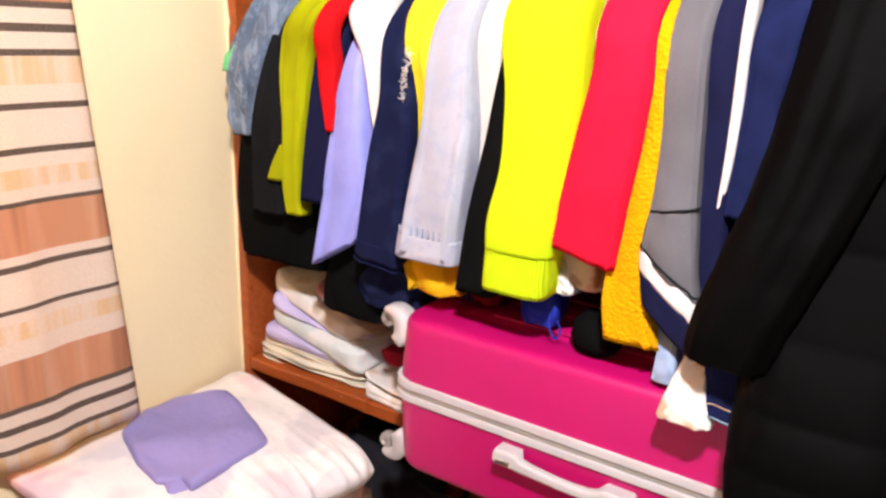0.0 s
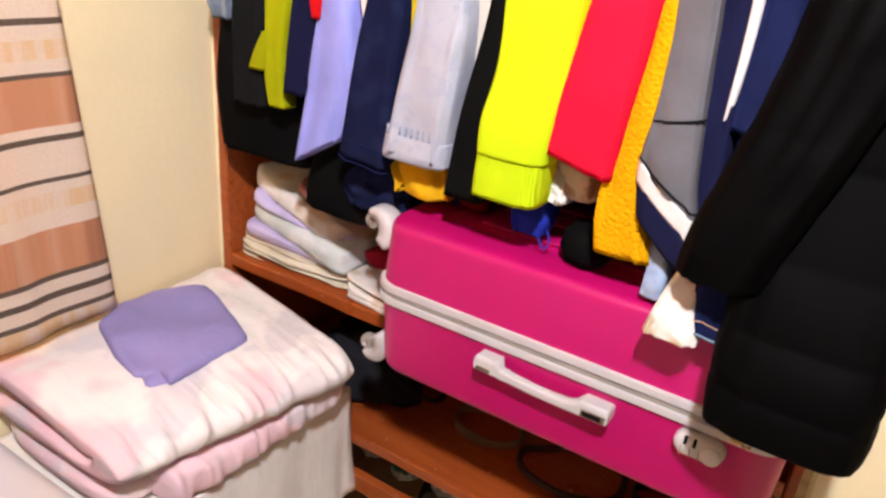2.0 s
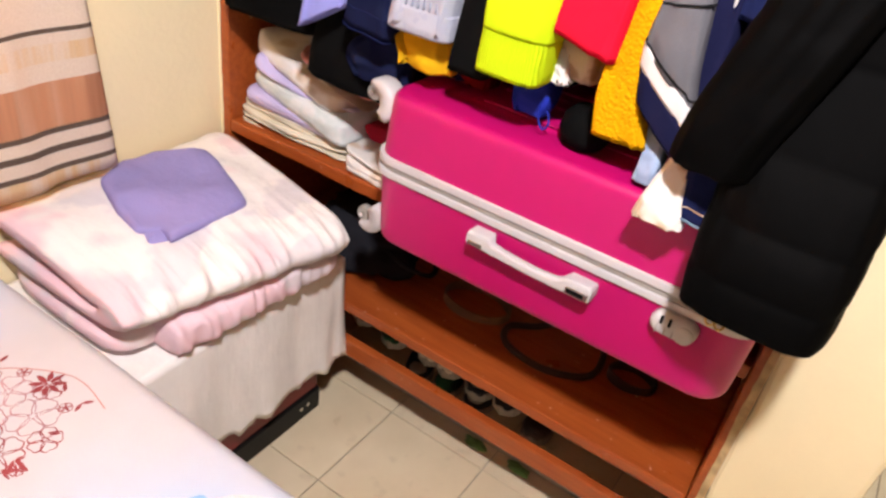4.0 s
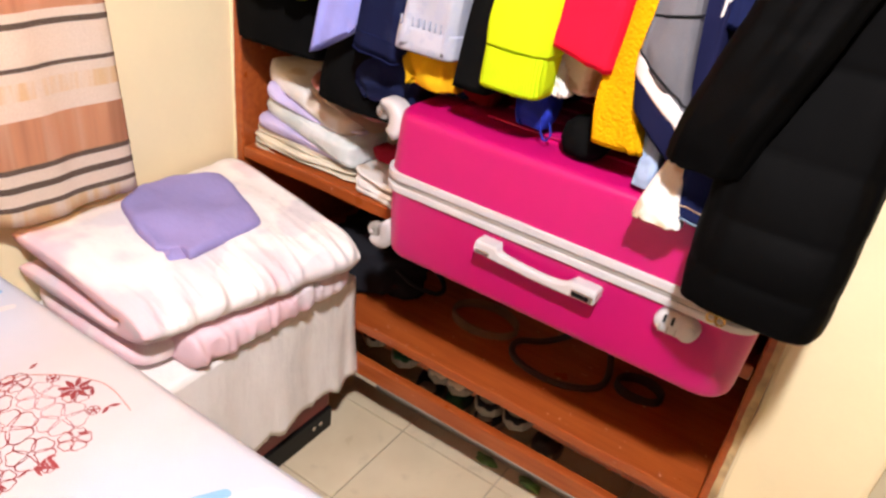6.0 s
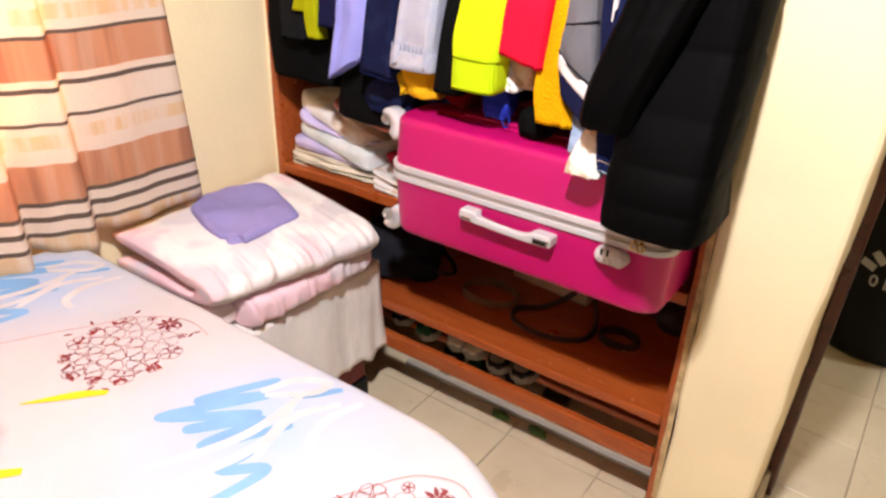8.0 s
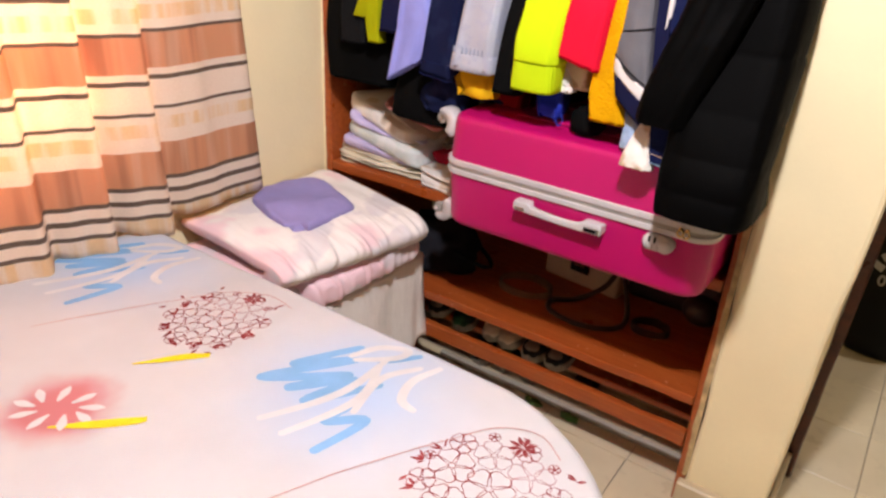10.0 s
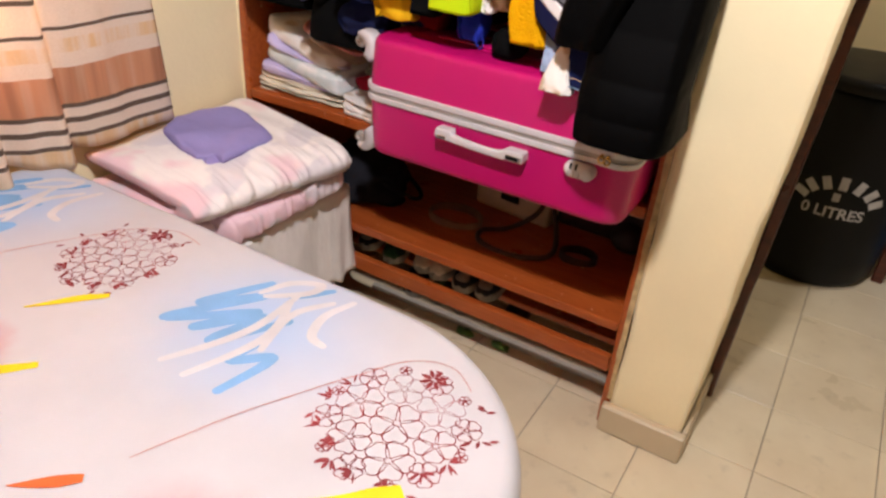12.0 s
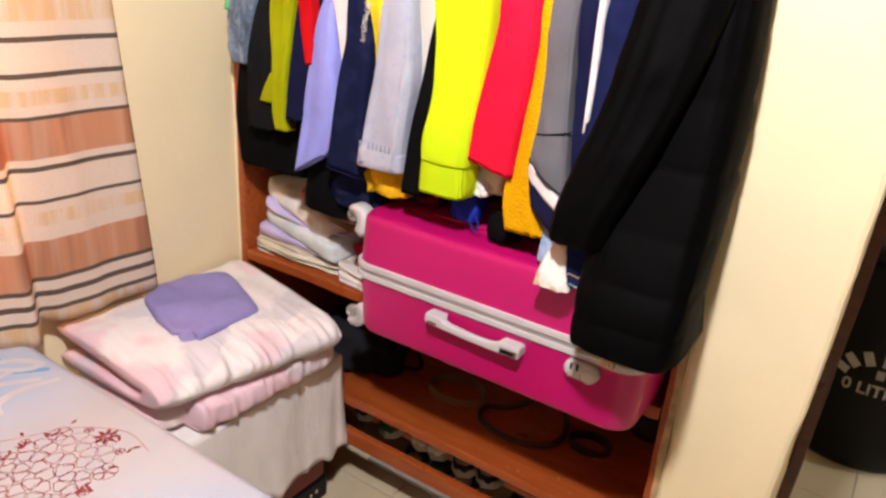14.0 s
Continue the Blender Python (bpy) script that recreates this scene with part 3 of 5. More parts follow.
# ---- clothes on the rail ----
def garment(name, label, category, material, sleeve, body=None, cuff=None, seed=0, square=0.48, creases=0.15, puff=0, extras=(), slant=0.0):
    """A garment on a hanger. sleeve: rows (x, y, z, half width, half depth) from the shoulder down; body: (x, half thickness, hem height, depth)."""
    x = body[0] if body else sleeve[0][0]
    ob = thing(name, (0, 0, 0), label, category, "clothes on the rail")
    if sleeve:
        part("sleeve", tube_of_cloth(sleeve, seed, creases, square=square, puff=puff, flare=slant), material, ob, smooth=True)
    if body:
        bx, half, hem, deep = body
        rows = [(bx, 0.27, 1.70, 0.012, 0.06), (bx, 0.26, 1.66, half, deep * 0.55), (bx, 0.25, 1.60, half, deep * 0.9), (bx, 0.25, (1.60 + hem) / 2, half * 1.1, deep), (bx, 0.25, hem, half * 1.15, deep)]
        part("body", tube_of_cloth(rows, seed + 20, creases, square=0.6), material, ob, smooth=True)
    hook = pipe([(x, 0.27, 1.695), (x, 0.27, 1.775), (x, 0.256, 1.79), (x, 0.256, 1.806), (x, 0.27, 1.818), (x, 0.284, 1.806)], 0.002, 6)
    part("hanger_hook", hook, CHROME, ob, "thin wire hanger hook")
    if cuff:
        rows, mat, text = cuff
        part("cuff", tube_of_cloth(rows, seed + 40, 0.05, steps=8, square=square, tilt=slant), mat, ob, text, True)
    for nm, bm, mat, text in extras:
        part(nm, bm, mat, ob, text, True)
    return ob


DENIM = cloth("faded_blue_denim", (0.145, 0.195, 0.275), (0.185, 0.24, 0.32), 60, 500, 0.6, 0.14, streak=(0.30, 0.37, 0.46))
PALEDENIM = cloth("pale_grey_denim", (0.45, 0.47, 0.55), (0.39, 0.415, 0.52), 48, 700)
DARKDENIM = cloth("dark_navy_denim", (0.010, 0.013, 0.044), (0.014, 0.019, 0.056), 14, 700)
BLUEDENIM = cloth("blue_denim", (0.012, 0.017, 0.066), (0.009, 0.013, 0.050), 14, 700)
CHAR = cloth("charcoal_jersey", (0.013, 0.013, 0.014))
BLACK = cloth("black_jersey", (0.005, 0.005, 0.005))
OLIVE = cloth("olive_green_knit", (0.40, 0.43, 0.006), bump=0.5)
NAVY = cloth("navy_jersey", (0.012, 0.013, 0.045))
REDC = cloth("red_cotton", (0.66, 0.010, 0.014))
LILAC = cloth("lilac_cotton", (0.33, 0.355, 0.82))
WHITEC = cloth("white_cotton", (0.78, 0.75, 0.72))
YELLOW = cloth("yellow_cotton", (0.86, 0.68, 0.03))
GOLDC = cloth("golden_cotton", (0.74, 0.42, 0.012))
CREAMC = cloth("cream_cotton", (0.70, 0.66, 0.58))
NEON = cloth("neon_yellow_fleece", (0.60, 0.84, 0.012), var=0.04)
SCARLET = cloth("scarlet_cotton", (0.82, 0.012, 0.045), var=0.06)
MUSTARD = cloth("mustard_knit", (0.80, 0.40, 0.004), knit=170, bump=0.30)
GREY = cloth("grey_jersey", (0.145, 0.142, 0.155))
BEIGE = cloth("beige_cotton", (0.60, 0.46, 0.33), (0.36, 0.22, 0.13), 22)
GREEN = cloth("mint_green_cotton", (0.16, 0.62, 0.26))
BLUEC = cloth("royal_blue_cotton", (0.02, 0.035, 0.36))
PUFFER = surface("black_puffer_nylon", (0.0011, 0.0010, 0.0010), 0.68, 0.2, 9, 0.7, 26, spec=0.045)
SKYC = cloth("pale_blue_denim", (0.34, 0.44, 0.62), (0.26, 0.34, 0.50), 20)

garment("denim_shirt", "faded blue denim shirt with a mint green sleeve lining", "shirt", DENIM,
        [(0.235, 0.060, 1.660, 0.0600, 0.0500), (0.215, -0.020, 1.540, 0.0620, 0.0500), (0.150, -0.060, 1.420, 0.0480, 0.0400), (0.120, -0.055, 1.335, 0.0360, 0.0300), (0.112, -0.050, 1.268, 0.0300, 0.0240)],
        (0.16, 0.018, 1.29, 0.22), ([(0.124, -0.066, 1.452, 0.0100, 0.0240), (0.110, -0.070, 1.428, 0.0160, 0.0260), (0.100, -0.072, 1.400, 0.0130, 0.0240)], GREEN, "turned-up mint green cuff"), 1, creases=0.3)
garment("charcoal_jacket", "charcoal grey soft jacket", "jacket", CHAR,
        [(0.300, 0.060, 1.660, 0.0500, 0.0500), (0.275, -0.030, 1.500, 0.0550, 0.0450), (0.225, -0.060, 1.330, 0.0500, 0.0400), (0.205, -0.060, 1.220, 0.0500, 0.0360), (0.200, -0.060, 1.115, 0.0480, 0.0340)], (0.21, 0.03, 1.05, 0.24), None, 2)
garment("olive_cardigan", "olive green knitted cardigan with ribbed cuffs", "cardigan", OLIVE,
        [(0.410, 0.050, 1.660, 0.0350, 0.0400), (0.350, -0.090, 1.522, 0.0400, 0.0300), (0.304, -0.085, 1.433, 0.0373, 0.0269), (0.301, -0.095, 1.306, 0.0259, 0.0249), (0.295, -0.095, 1.192, 0.0238, 0.0249), (0.301, -0.095, 1.132, 0.0207, 0.0207)], (0.36, 0.016, 1.20, 0.22),
        ([(0.262, -0.080, 1.266, 0.0124, 0.0186), (0.252, -0.085, 1.227, 0.0207, 0.0207), (0.241, -0.085, 1.193, 0.0249, 0.0207)], OLIVE, "ribbed olive hem"), 3)
garment("navy_jumper", "dark navy jersey jumper on a hanger", "jumper", NAVY,
        [(0.440, 0.06, 1.66, 0.024, 0.03), (0.408, -0.080, 1.501, 0.0280, 0.0240), (0.385, -0.100, 1.340, 0.0360, 0.0240), (0.362, -0.100, 1.169, 0.0380, 0.0240)], (0.42, 0.03, 1.08, 0.23), None, 4)
garment("red_blouse", "bright red cotton blouse behind a shirt", "blouse", REDC, [(0.480, 0.060, 1.660, 0.0300, 0.0300), (0.432, -0.130, 1.522, 0.0220, 0.0200), (0.408, -0.118, 1.422, 0.0200, 0.0180), (0.412, -0.120, 1.310, 0.0080, 0.0120)], (0.475, 0.014, 1.22, 0.2), None, 5, creases=0.05)
garment("lilac_shirt", "lilac cotton shirt with a wide sleeve", "shirt", LILAC,
        [(0.50, 0.03, 1.62, 0.012, 0.02), (0.459, -0.085, 1.473, 0.0166, 0.0186), (0.446, -0.105, 1.315, 0.0394, 0.0228), (0.436, -0.105, 1.187, 0.0549, 0.0228), (0.411, -0.105, 1.075, 0.0560, 0.0228)], (0.49, 0.016, 1.15, 0.22), None, 6, slant=0.035)
garment("white_blouse", "plain white cotton blouse", "blouse", WHITEC, [(0.540, 0.050, 1.660, 0.0300, 0.0300), (0.494, -0.090, 1.543, 0.0480, 0.0240), (0.512, -0.100, 1.434, 0.0329, 0.0220), (0.524, -0.105, 1.293, 0.0150, 0.0150)], (0.53, 0.016, 1.16, 0.22), None, 7, creases=0.05)


def frayed(x, y, z):
    """Loose white threads round a long tear."""
    bm = bmesh.new()
    rnd = random.Random(5)
    for k in range(46):
        q = rnd.random()
        cx, cz = x + 0.016 * (0.5 - q) + rnd.uniform(-0.005, 0.005), z - 0.078 * q
        a, r = rnd.uniform(0, 6.3), rnd.uniform(0.003, 0.007)
        pipe([(cx - r * math.cos(a), y + 0.001, cz - r * math.sin(a)), (cx + rnd.uniform(-0.004, 0.004), y - 0.003, cz + rnd.uniform(-0.003, 0.003)), (cx + r * math.cos(a), y, cz + r * math.sin(a))], 0.0007, 4, bm)
    return bm


def stitches(x, y, z, width, n):
    """A row of raised pleat stitches round a cuff."""
    bm = bmesh.new()
    for k in range(n):
        px = x - width / 2 + width * (k + 0.5) / n
        box((px - 0.0016, y - 0.0012, z - 0.008), (px + 0.0016, y + 0.003, z + 0.008), 0.0006, bm)
    return bm


DENIMSLEEVE = [(0.600, 0.030, 1.640, 0.0240, 0.0300), (0.564, -0.095, 1.502, 0.0290, 0.0269), (0.569, -0.115, 1.376, 0.0386, 0.0290), (0.550, -0.115, 1.251, 0.0467, 0.0311), (0.529, -0.115, 1.082, 0.0534, 0.0311)]
garment("navy_denim_jacket", "dark navy denim jacket with a frayed white tear", "jacket", DARKDENIM, DENIMSLEEVE, (0.58, 0.018, 1.05, 0.23), None, 8, slant=-0.006, creases=0.11,
        extras=[("seam", seam_on(DENIMSLEEVE, 8, 0.11, 0.48, -0.006, 0.93, 0.0012), BLUEDENIM, "blue stitched seam"), ("seam", seam_on(DENIMSLEEVE, 8, 0.11, 0.48, -0.006, 0.998, 0.0014), BLUEDENIM, "worn blue hem"),
                ("frayed_tear", frayed(0.592, -0.144, 1.461), WHITEC, "frayed white threads")])
garment("yellow_blouse", "bright yellow cotton blouse on a hanger", "blouse", YELLOW, [(0.640, 0.050, 1.660, 0.0300, 0.0300), (0.601, -0.090, 1.522, 0.0334, 0.0240), (0.609, -0.110, 1.385, 0.0225, 0.0200), (0.579, -0.085, 1.244, 0.0125, 0.0166)], (0.64, 0.014, 1.2, 0.22), None, 9)
garment("pale_denim_jacket", "pale grey denim jacket with a frayed sleeve hem", "jacket", PALEDENIM,
        [(0.700, 0.030, 1.640, 0.0300, 0.0300), (0.675, -0.105, 1.511, 0.0369, 0.0311), (0.676, -0.125, 1.349, 0.0492, 0.0332), (0.663, -0.130, 1.236, 0.0549, 0.0353), (0.648, -0.130, 1.125, 0.0599, 0.0353)], (0.68, 0.018, 1.09, 0.23),
        ([(0.651, -0.130, 1.160, 0.0614, 0.0368), (0.649, -0.130, 1.140, 0.0629, 0.0379), (0.647, -0.130, 1.118, 0.0629, 0.0368)], PALEDENIM, "pleated pale denim cuff"), 10, extras=[("pleat_stitching", stitches(0.650, -0.166, 1.168, 0.104, 9), cloth("pale_blue_thread", (0.34, 0.37, 0.46)), "row of pleat stitches")])
garment("golden_skirt", "golden yellow pleated cotton skirt", "skirt", GOLDC, [(0.655, 0.020, 1.250, 0.0500, 0.0300), (0.602, -0.060, 1.137, 0.0559, 0.0300), (0.621, -0.085, 1.102, 0.0587, 0.0300), (0.638, -0.090, 1.047, 0.0522, 0.0300)], (0.66, 0.014, 1.12, 0.2), None, 11, creases=0.25)
garment("cream_cardigan", "cream cotton cardigan with slim sleeves", "cardigan", CREAMC, [(0.750, 0.030, 1.640, 0.0300, 0.0300), (0.728, -0.085, 1.511, 0.0414, 0.0269), (0.732, -0.093, 1.385, 0.0352, 0.0249), (0.724, -0.090, 1.268, 0.0300, 0.0207), (0.712, -0.090, 1.121, 0.0207, 0.0166)], (0.74, 0.016, 1.10, 0.22), None, 12, creases=0.05)
garment("black_shirt", "plain black jersey shirt", "shirt", BLACK, [(0.790, 0.040, 1.640, 0.0240, 0.0300), (0.788, -0.105, 1.482, 0.0207, 0.0249), (0.779, -0.133, 1.327, 0.0291, 0.0249), (0.763, -0.137, 1.213, 0.0342, 0.0270), (0.748, -0.137, 1.082, 0.0363, 0.0270)], (0.79, 0.016, 1.07, 0.23), None, 13, creases=0.05)
garment("neon_sweatshirt", "neon yellow fleece sweatshirt with a ribbed cuff", "sweatshirt", NEON,
        [(0.850, 0.020, 1.650, 0.0500, 0.0500), (0.837, -0.115, 1.531, 0.0629, 0.0467), (0.851, -0.140, 1.406, 0.0593, 0.0467), (0.850, -0.145, 1.304, 0.0570, 0.0467), (0.837, -0.150, 1.223, 0.0586, 0.0467), (0.833, -0.150, 1.173, 0.0569, 0.0424)], (0.84, 0.022, 1.12, 0.24),
        ([(0.833, -0.150, 1.183, 0.0559, 0.0419), (0.831, -0.150, 1.147, 0.0559, 0.0419), (0.829, -0.150, 1.107, 0.0550, 0.0413)], cloth("neon_yellow_rib", (0.59, 0.82, 0.012), rib=70, bump=0.25, var=0.04), "ribbed neon cuff"), 14, creases=0.05)
garment("beige_shirt", "beige printed cotton shirt with rolled sleeves", "shirt", BEIGE, [(0.915, 0.030, 1.640, 0.0300, 0.0300), (0.884, -0.080, 1.503, 0.0316, 0.0240), (0.885, -0.090, 1.365, 0.0292, 0.0240), (0.904, -0.100, 1.228, 0.0372, 0.0260), (0.912, -0.085, 1.115, 0.0335, 0.0249)], (0.90, 0.014, 1.13, 0.22), None, 15)
garment("red_sweatshirt", "scarlet cotton sweatshirt with a wide sleeve", "sweatshirt", SCARLET,
        [(0.980, 0.020, 1.650, 0.0400, 0.0400), (0.963, -0.115, 1.531, 0.0426, 0.0373), (0.963, -0.135, 1.444, 0.0437, 0.0374), (0.952, -0.140, 1.350, 0.0484, 0.0374), (0.940, -0.145, 1.268, 0.0520, 0.0374), (0.927, -0.145, 1.186, 0.0570, 0.0353)], (0.95, 0.02, 1.15, 0.23), None, 16, creases=0.10, slant=-0.014)
garment("mustard_cardigan", "mustard yellow chunky knit wool cardigan", "cardigan", MUSTARD,
        [(1.020, 0.030, 1.650, 0.0200, 0.0300), (1.005, -0.105, 1.520, 0.0205, 0.0311), (1.008, -0.120, 1.405, 0.0270, 0.0311), (1.008, -0.125, 1.310, 0.0290, 0.0311), (1.001, -0.130, 1.207, 0.0311, 0.0311), (0.999, -0.130, 1.130, 0.0359, 0.0311), (1.015, -0.130, 1.065, 0.0439, 0.0311)], (1.00, 0.016, 1.08, 0.23), None, 17)
GREYSLEEVE = [(1.054, 0.02, 1.65, 0.024, 0.04), (1.042, -0.115, 1.518, 0.0270, 0.0270), (1.051, -0.137, 1.369, 0.0270, 0.0270), (1.055, -0.143, 1.276, 0.0311, 0.0270), (1.057, -0.147, 1.217, 0.0384, 0.0270), (1.061, -0.147, 1.179, 0.0446, 0.0270)]
garment("grey_varsity_jumper", "grey jersey jumper with navy and white hem bands", "jumper", GREY, GREYSLEEVE, (1.05, 0.02, 1.10, 0.23),
        ([(1.063, -0.147, 1.153, 0.0457, 0.0265), (1.065, -0.147, 1.131, 0.0441, 0.0265), (1.069, -0.147, 1.101, 0.0415, 0.0260)], NAVY, "navy hem band"), 18, slant=-0.036, creases=0.10,
        extras=[("hem_band", tube_of_cloth([(1.061, -0.147, 1.183, 0.0457, 0.0278), (1.062, -0.147, 1.169, 0.0462, 0.0278), (1.063, -0.147, 1.151, 0.0459, 0.0274)], 58, 0.05, steps=6, square=0.48, tilt=-0.036), WHITEC, "white hem band"),
                ("seam", seam_on(GREYSLEEVE, 18, 0.10, 0.48, 0.0, 0.605, 0.0018, 0.006), CHAR, "dark seam"),
                ("seam", seam_on(GREYSLEEVE, 18, 0.10, 0.48, -0.036, 0.93, 0.0016), CHAR, "dark seam")])
garment("navy_track_jacket", "navy track jacket with a white side stripe", "jacket", NAVY,
        [(1.090, 0.020, 1.650, 0.0300, 0.0400), (1.075, -0.095, 1.521, 0.0332, 0.0332), (1.085, -0.105, 1.385, 0.0308, 0.0332), (1.093, -0.110, 1.259, 0.0285, 0.0311), (1.099, -0.115, 1.114, 0.0305, 0.0311)], (1.09, 0.018, 1.06, 0.23), None, 19,
        extras=[("side_stripe", tube_of_cloth([(1.111, -0.110, 1.604, 0.0073, 0.0207), (1.111, -0.127, 1.501, 0.0073, 0.0207), (1.113, -0.133, 1.367, 0.0067, 0.0166), (1.103, -0.125, 1.212, 0.0016, 0.0062)], 3, 0.05), WHITEC, "white side stripe")])
garment("blue_denim_jacket", "mid-blue cotton jacket beside the coat", "jacket", BLUEDENIM,
        [(1.160, 0.020, 1.650, 0.0300, 0.0400), (1.152, -0.105, 1.520, 0.0348, 0.0352), (1.145, -0.115, 1.404, 0.0305, 0.0311), (1.137, -0.115, 1.270, 0.0244, 0.0311)], (1.15, 0.02, 1.10, 0.23), None, 20)


def puffer_coat():
    ob = thing("puffer_coat", (0, 0, 0), "long black quilted puffer coat", "coat", "clothes on the rail")
    bm = tube_of_cloth([(1.262, 0.20, 1.70, 0.04, 0.10), (1.268, 0.10, 1.60, 0.086, 0.20), (1.270, 0.06, 1.42, 0.097, 0.205), (1.271, 0.030, 1.26, 0.100, 0.210), (1.273, -0.015, 1.12, 0.101, 0.224), (1.276, -0.050, 1.02, 0.100, 0.230), (1.277, -0.065, 0.940, 0.096, 0.226)],
                       31, 0.09, 72, 130, 0.34, puff=8)
    for v in bm.verts:  # the back of the coat hangs inside the wardrobe
        v.co.x = min(v.co.x, 1.308 + 0.066 * min(1.0, max(0.0, (-0.008 - v.co.y) / 0.06)))
    part("body", bm, PUFFER, ob, smooth=True)
    part("sleeve", tube_of_cloth([(1.268, -0.050, 1.660, 0.0640, 0.0600), (1.252, -0.115, 1.562, 0.0720, 0.0600), (1.240, -0.160, 1.450, 0.0670, 0.0600), (1.220, -0.185, 1.343, 0.0612, 0.0580), (1.194, -0.208, 1.250, 0.0590, 0.0560), (1.172, -0.220, 1.171, 0.0571, 0.0520), (1.162, -0.220, 1.112, 0.0533, 0.0480)],
                                 33, 0.14, 48, 96, 0.8, puff=7), PUFFER, ob, smooth=True)
    part("hanger_hook", pipe([(1.26, 0.27, 1.695), (1.26, 0.27, 1.775), (1.26, 0.256, 1.79), (1.26, 0.256, 1.806), (1.26, 0.27, 1.818), (1.26, 0.284, 1.806)], 0.002, 6), CHROME, ob, "thin wire hanger hook")


puffer_coat()
JEANSLEG = [(1.160, 0.000, 1.450, 0.0300, 0.0300), (1.158, -0.150, 1.210, 0.0310, 0.0280), (1.160, -0.185, 1.105, 0.0290, 0.0260), (1.166, -0.195, 1.020, 0.0285, 0.0250)]
garment("jeans", "blue jeans with a stitched hem over the suitcase", "jeans", BLUEDENIM, JEANSLEG, (1.165, 0.012, 1.2, 0.18), None, 21, slant=-0.004,
        extras=[("seam", seam_on(JEANSLEG, 21, 0.15, 0.48, -0.004, 0.90, 0.0010), BEIGE, "tan stitched seam"), ("seam", seam_on(JEANSLEG, 21, 0.15, 0.48, -0.004, 0.997, 0.0018), DENIM, "pale worn hem")])
garment("white_trousers", "white trousers stained brown, hem hanging on the suitcase", "trousers", cloth("stained_white_cotton", (0.80, 0.76, 0.70), (0.50, 0.36, 0.22), 15), [(1.165, -0.060, 1.200, 0.0200, 0.0200), (1.150, -0.120, 1.150, 0.0190, 0.0200), (1.124, -0.180, 1.085, 0.0205, 0.0240), (1.118, -0.205, 1.030, 0.0310, 0.0240), (1.119, -0.210, 1.005, 0.0360, 0.0220)], (1.13, 0.012, 1.2, 0.18), None, 22)
garment("pale_blue_trousers", "pale blue denim trousers", "trousers", SKYC, [(1.075, 0.000, 1.350, 0.0200, 0.0300), (1.060, -0.090, 1.147, 0.0188, 0.0240), (1.068, -0.130, 1.060, 0.0160, 0.0220), (1.068, -0.135, 1.018, 0.0179, 0.0200)], (1.08, 0.012, 1.2, 0.18), None, 23)
garment("royal_blue_blouse", "royal blue cotton blouse under a sweatshirt", "blouse", BLUEC, [(0.880, 0.020, 1.300, 0.0400, 0.0300), (0.828, -0.040, 1.131, 0.0395, 0.0300), (0.840, -0.070, 1.066, 0.0362, 0.0300), (0.839, -0.075, 1.031, 0.0275, 0.0240)], (0.875, 0.014, 1.12, 0.2), None, 24,
        extras=[("drawstring", pipe([bend([(0.862, -0.100, 1.060), (0.868, -0.108, 1.036), (0.880, -0.112, 1.022), (0.888, -0.110, 1.034), (0.880, -0.106, 1.052)], k / 20) for k in range(21)], 0.0018, 6), BLUEC, "thin blue drawstring loop")])
garment("white_vest", "white cotton vest with a short hem", "vest", WHITEC, [(0.890, 0.000, 1.300, 0.0300, 0.0300), (0.868, -0.090, 1.168, 0.0313, 0.0240), (0.880, -0.110, 1.107, 0.0286, 0.0220)], (0.89, 0.012, 1.14, 0.2), None, 25)
garment("blue_jeans_skirt", "dark blue denim skirt", "skirt", DARKDENIM, [(0.560, 0.040, 1.300, 0.0600, 0.0400), (0.570, -0.020, 1.120, 0.0700, 0.0400), (0.510, -0.040, 1.021, 0.0823, 0.0400), (0.526, -0.040, 0.972, 0.0768, 0.0400)], (0.57, 0.02, 1.10, 0.2), None, 26, creases=0.2)
garment("blue_check_shirt", "blue cotton shirt hanging behind others", "shirt", BLUEDENIM, [(0.620, 0.050, 1.300, 0.0500, 0.0400), (0.625, 0.000, 1.100, 0.0600, 0.0400), (0.630, -0.010, 1.020, 0.0550, 0.0400)], (0.63, 0.018, 1.10, 0.2), None, 27, creases=0.2)
garment("red_skirt", "dark red cotton skirt", "skirt", cloth("dark_red_cotton", (0.22, 0.008, 0.012)), [(0.700, 0.060, 1.300, 0.0400, 0.0400), (0.690, 0.000, 1.100, 0.0450, 0.0400), (0.690, -0.005, 1.015, 0.0400, 0.0300)], (0.70, 0.016, 1.10, 0.2), None, 28)
garment("black_dress", "long black jersey dress", "dress", BLACK, [(0.440, 0.060, 1.400, 0.0600, 0.0600), (0.450, 0.020, 1.150, 0.0900, 0.0700), (0.440, 0.000, 1.000, 0.1200, 0.0700), (0.425, 0.000, 0.925, 0.1200, 0.0600)], (0.45, 0.05, 1.03, 0.24), None, 29, creases=0.2)
garment("black_coat", "long black wool coat", "coat", BLACK, [(0.220, 0.060, 1.600, 0.0700, 0.0600), (0.180, 0.020, 1.350, 0.1000, 0.0600), (0.180, 0.000, 1.150, 0.1250, 0.0600), (0.185, 0.000, 0.995, 0.1300, 0.0500)], (0.20, 0.05, 0.99, 0.24), None, 30)
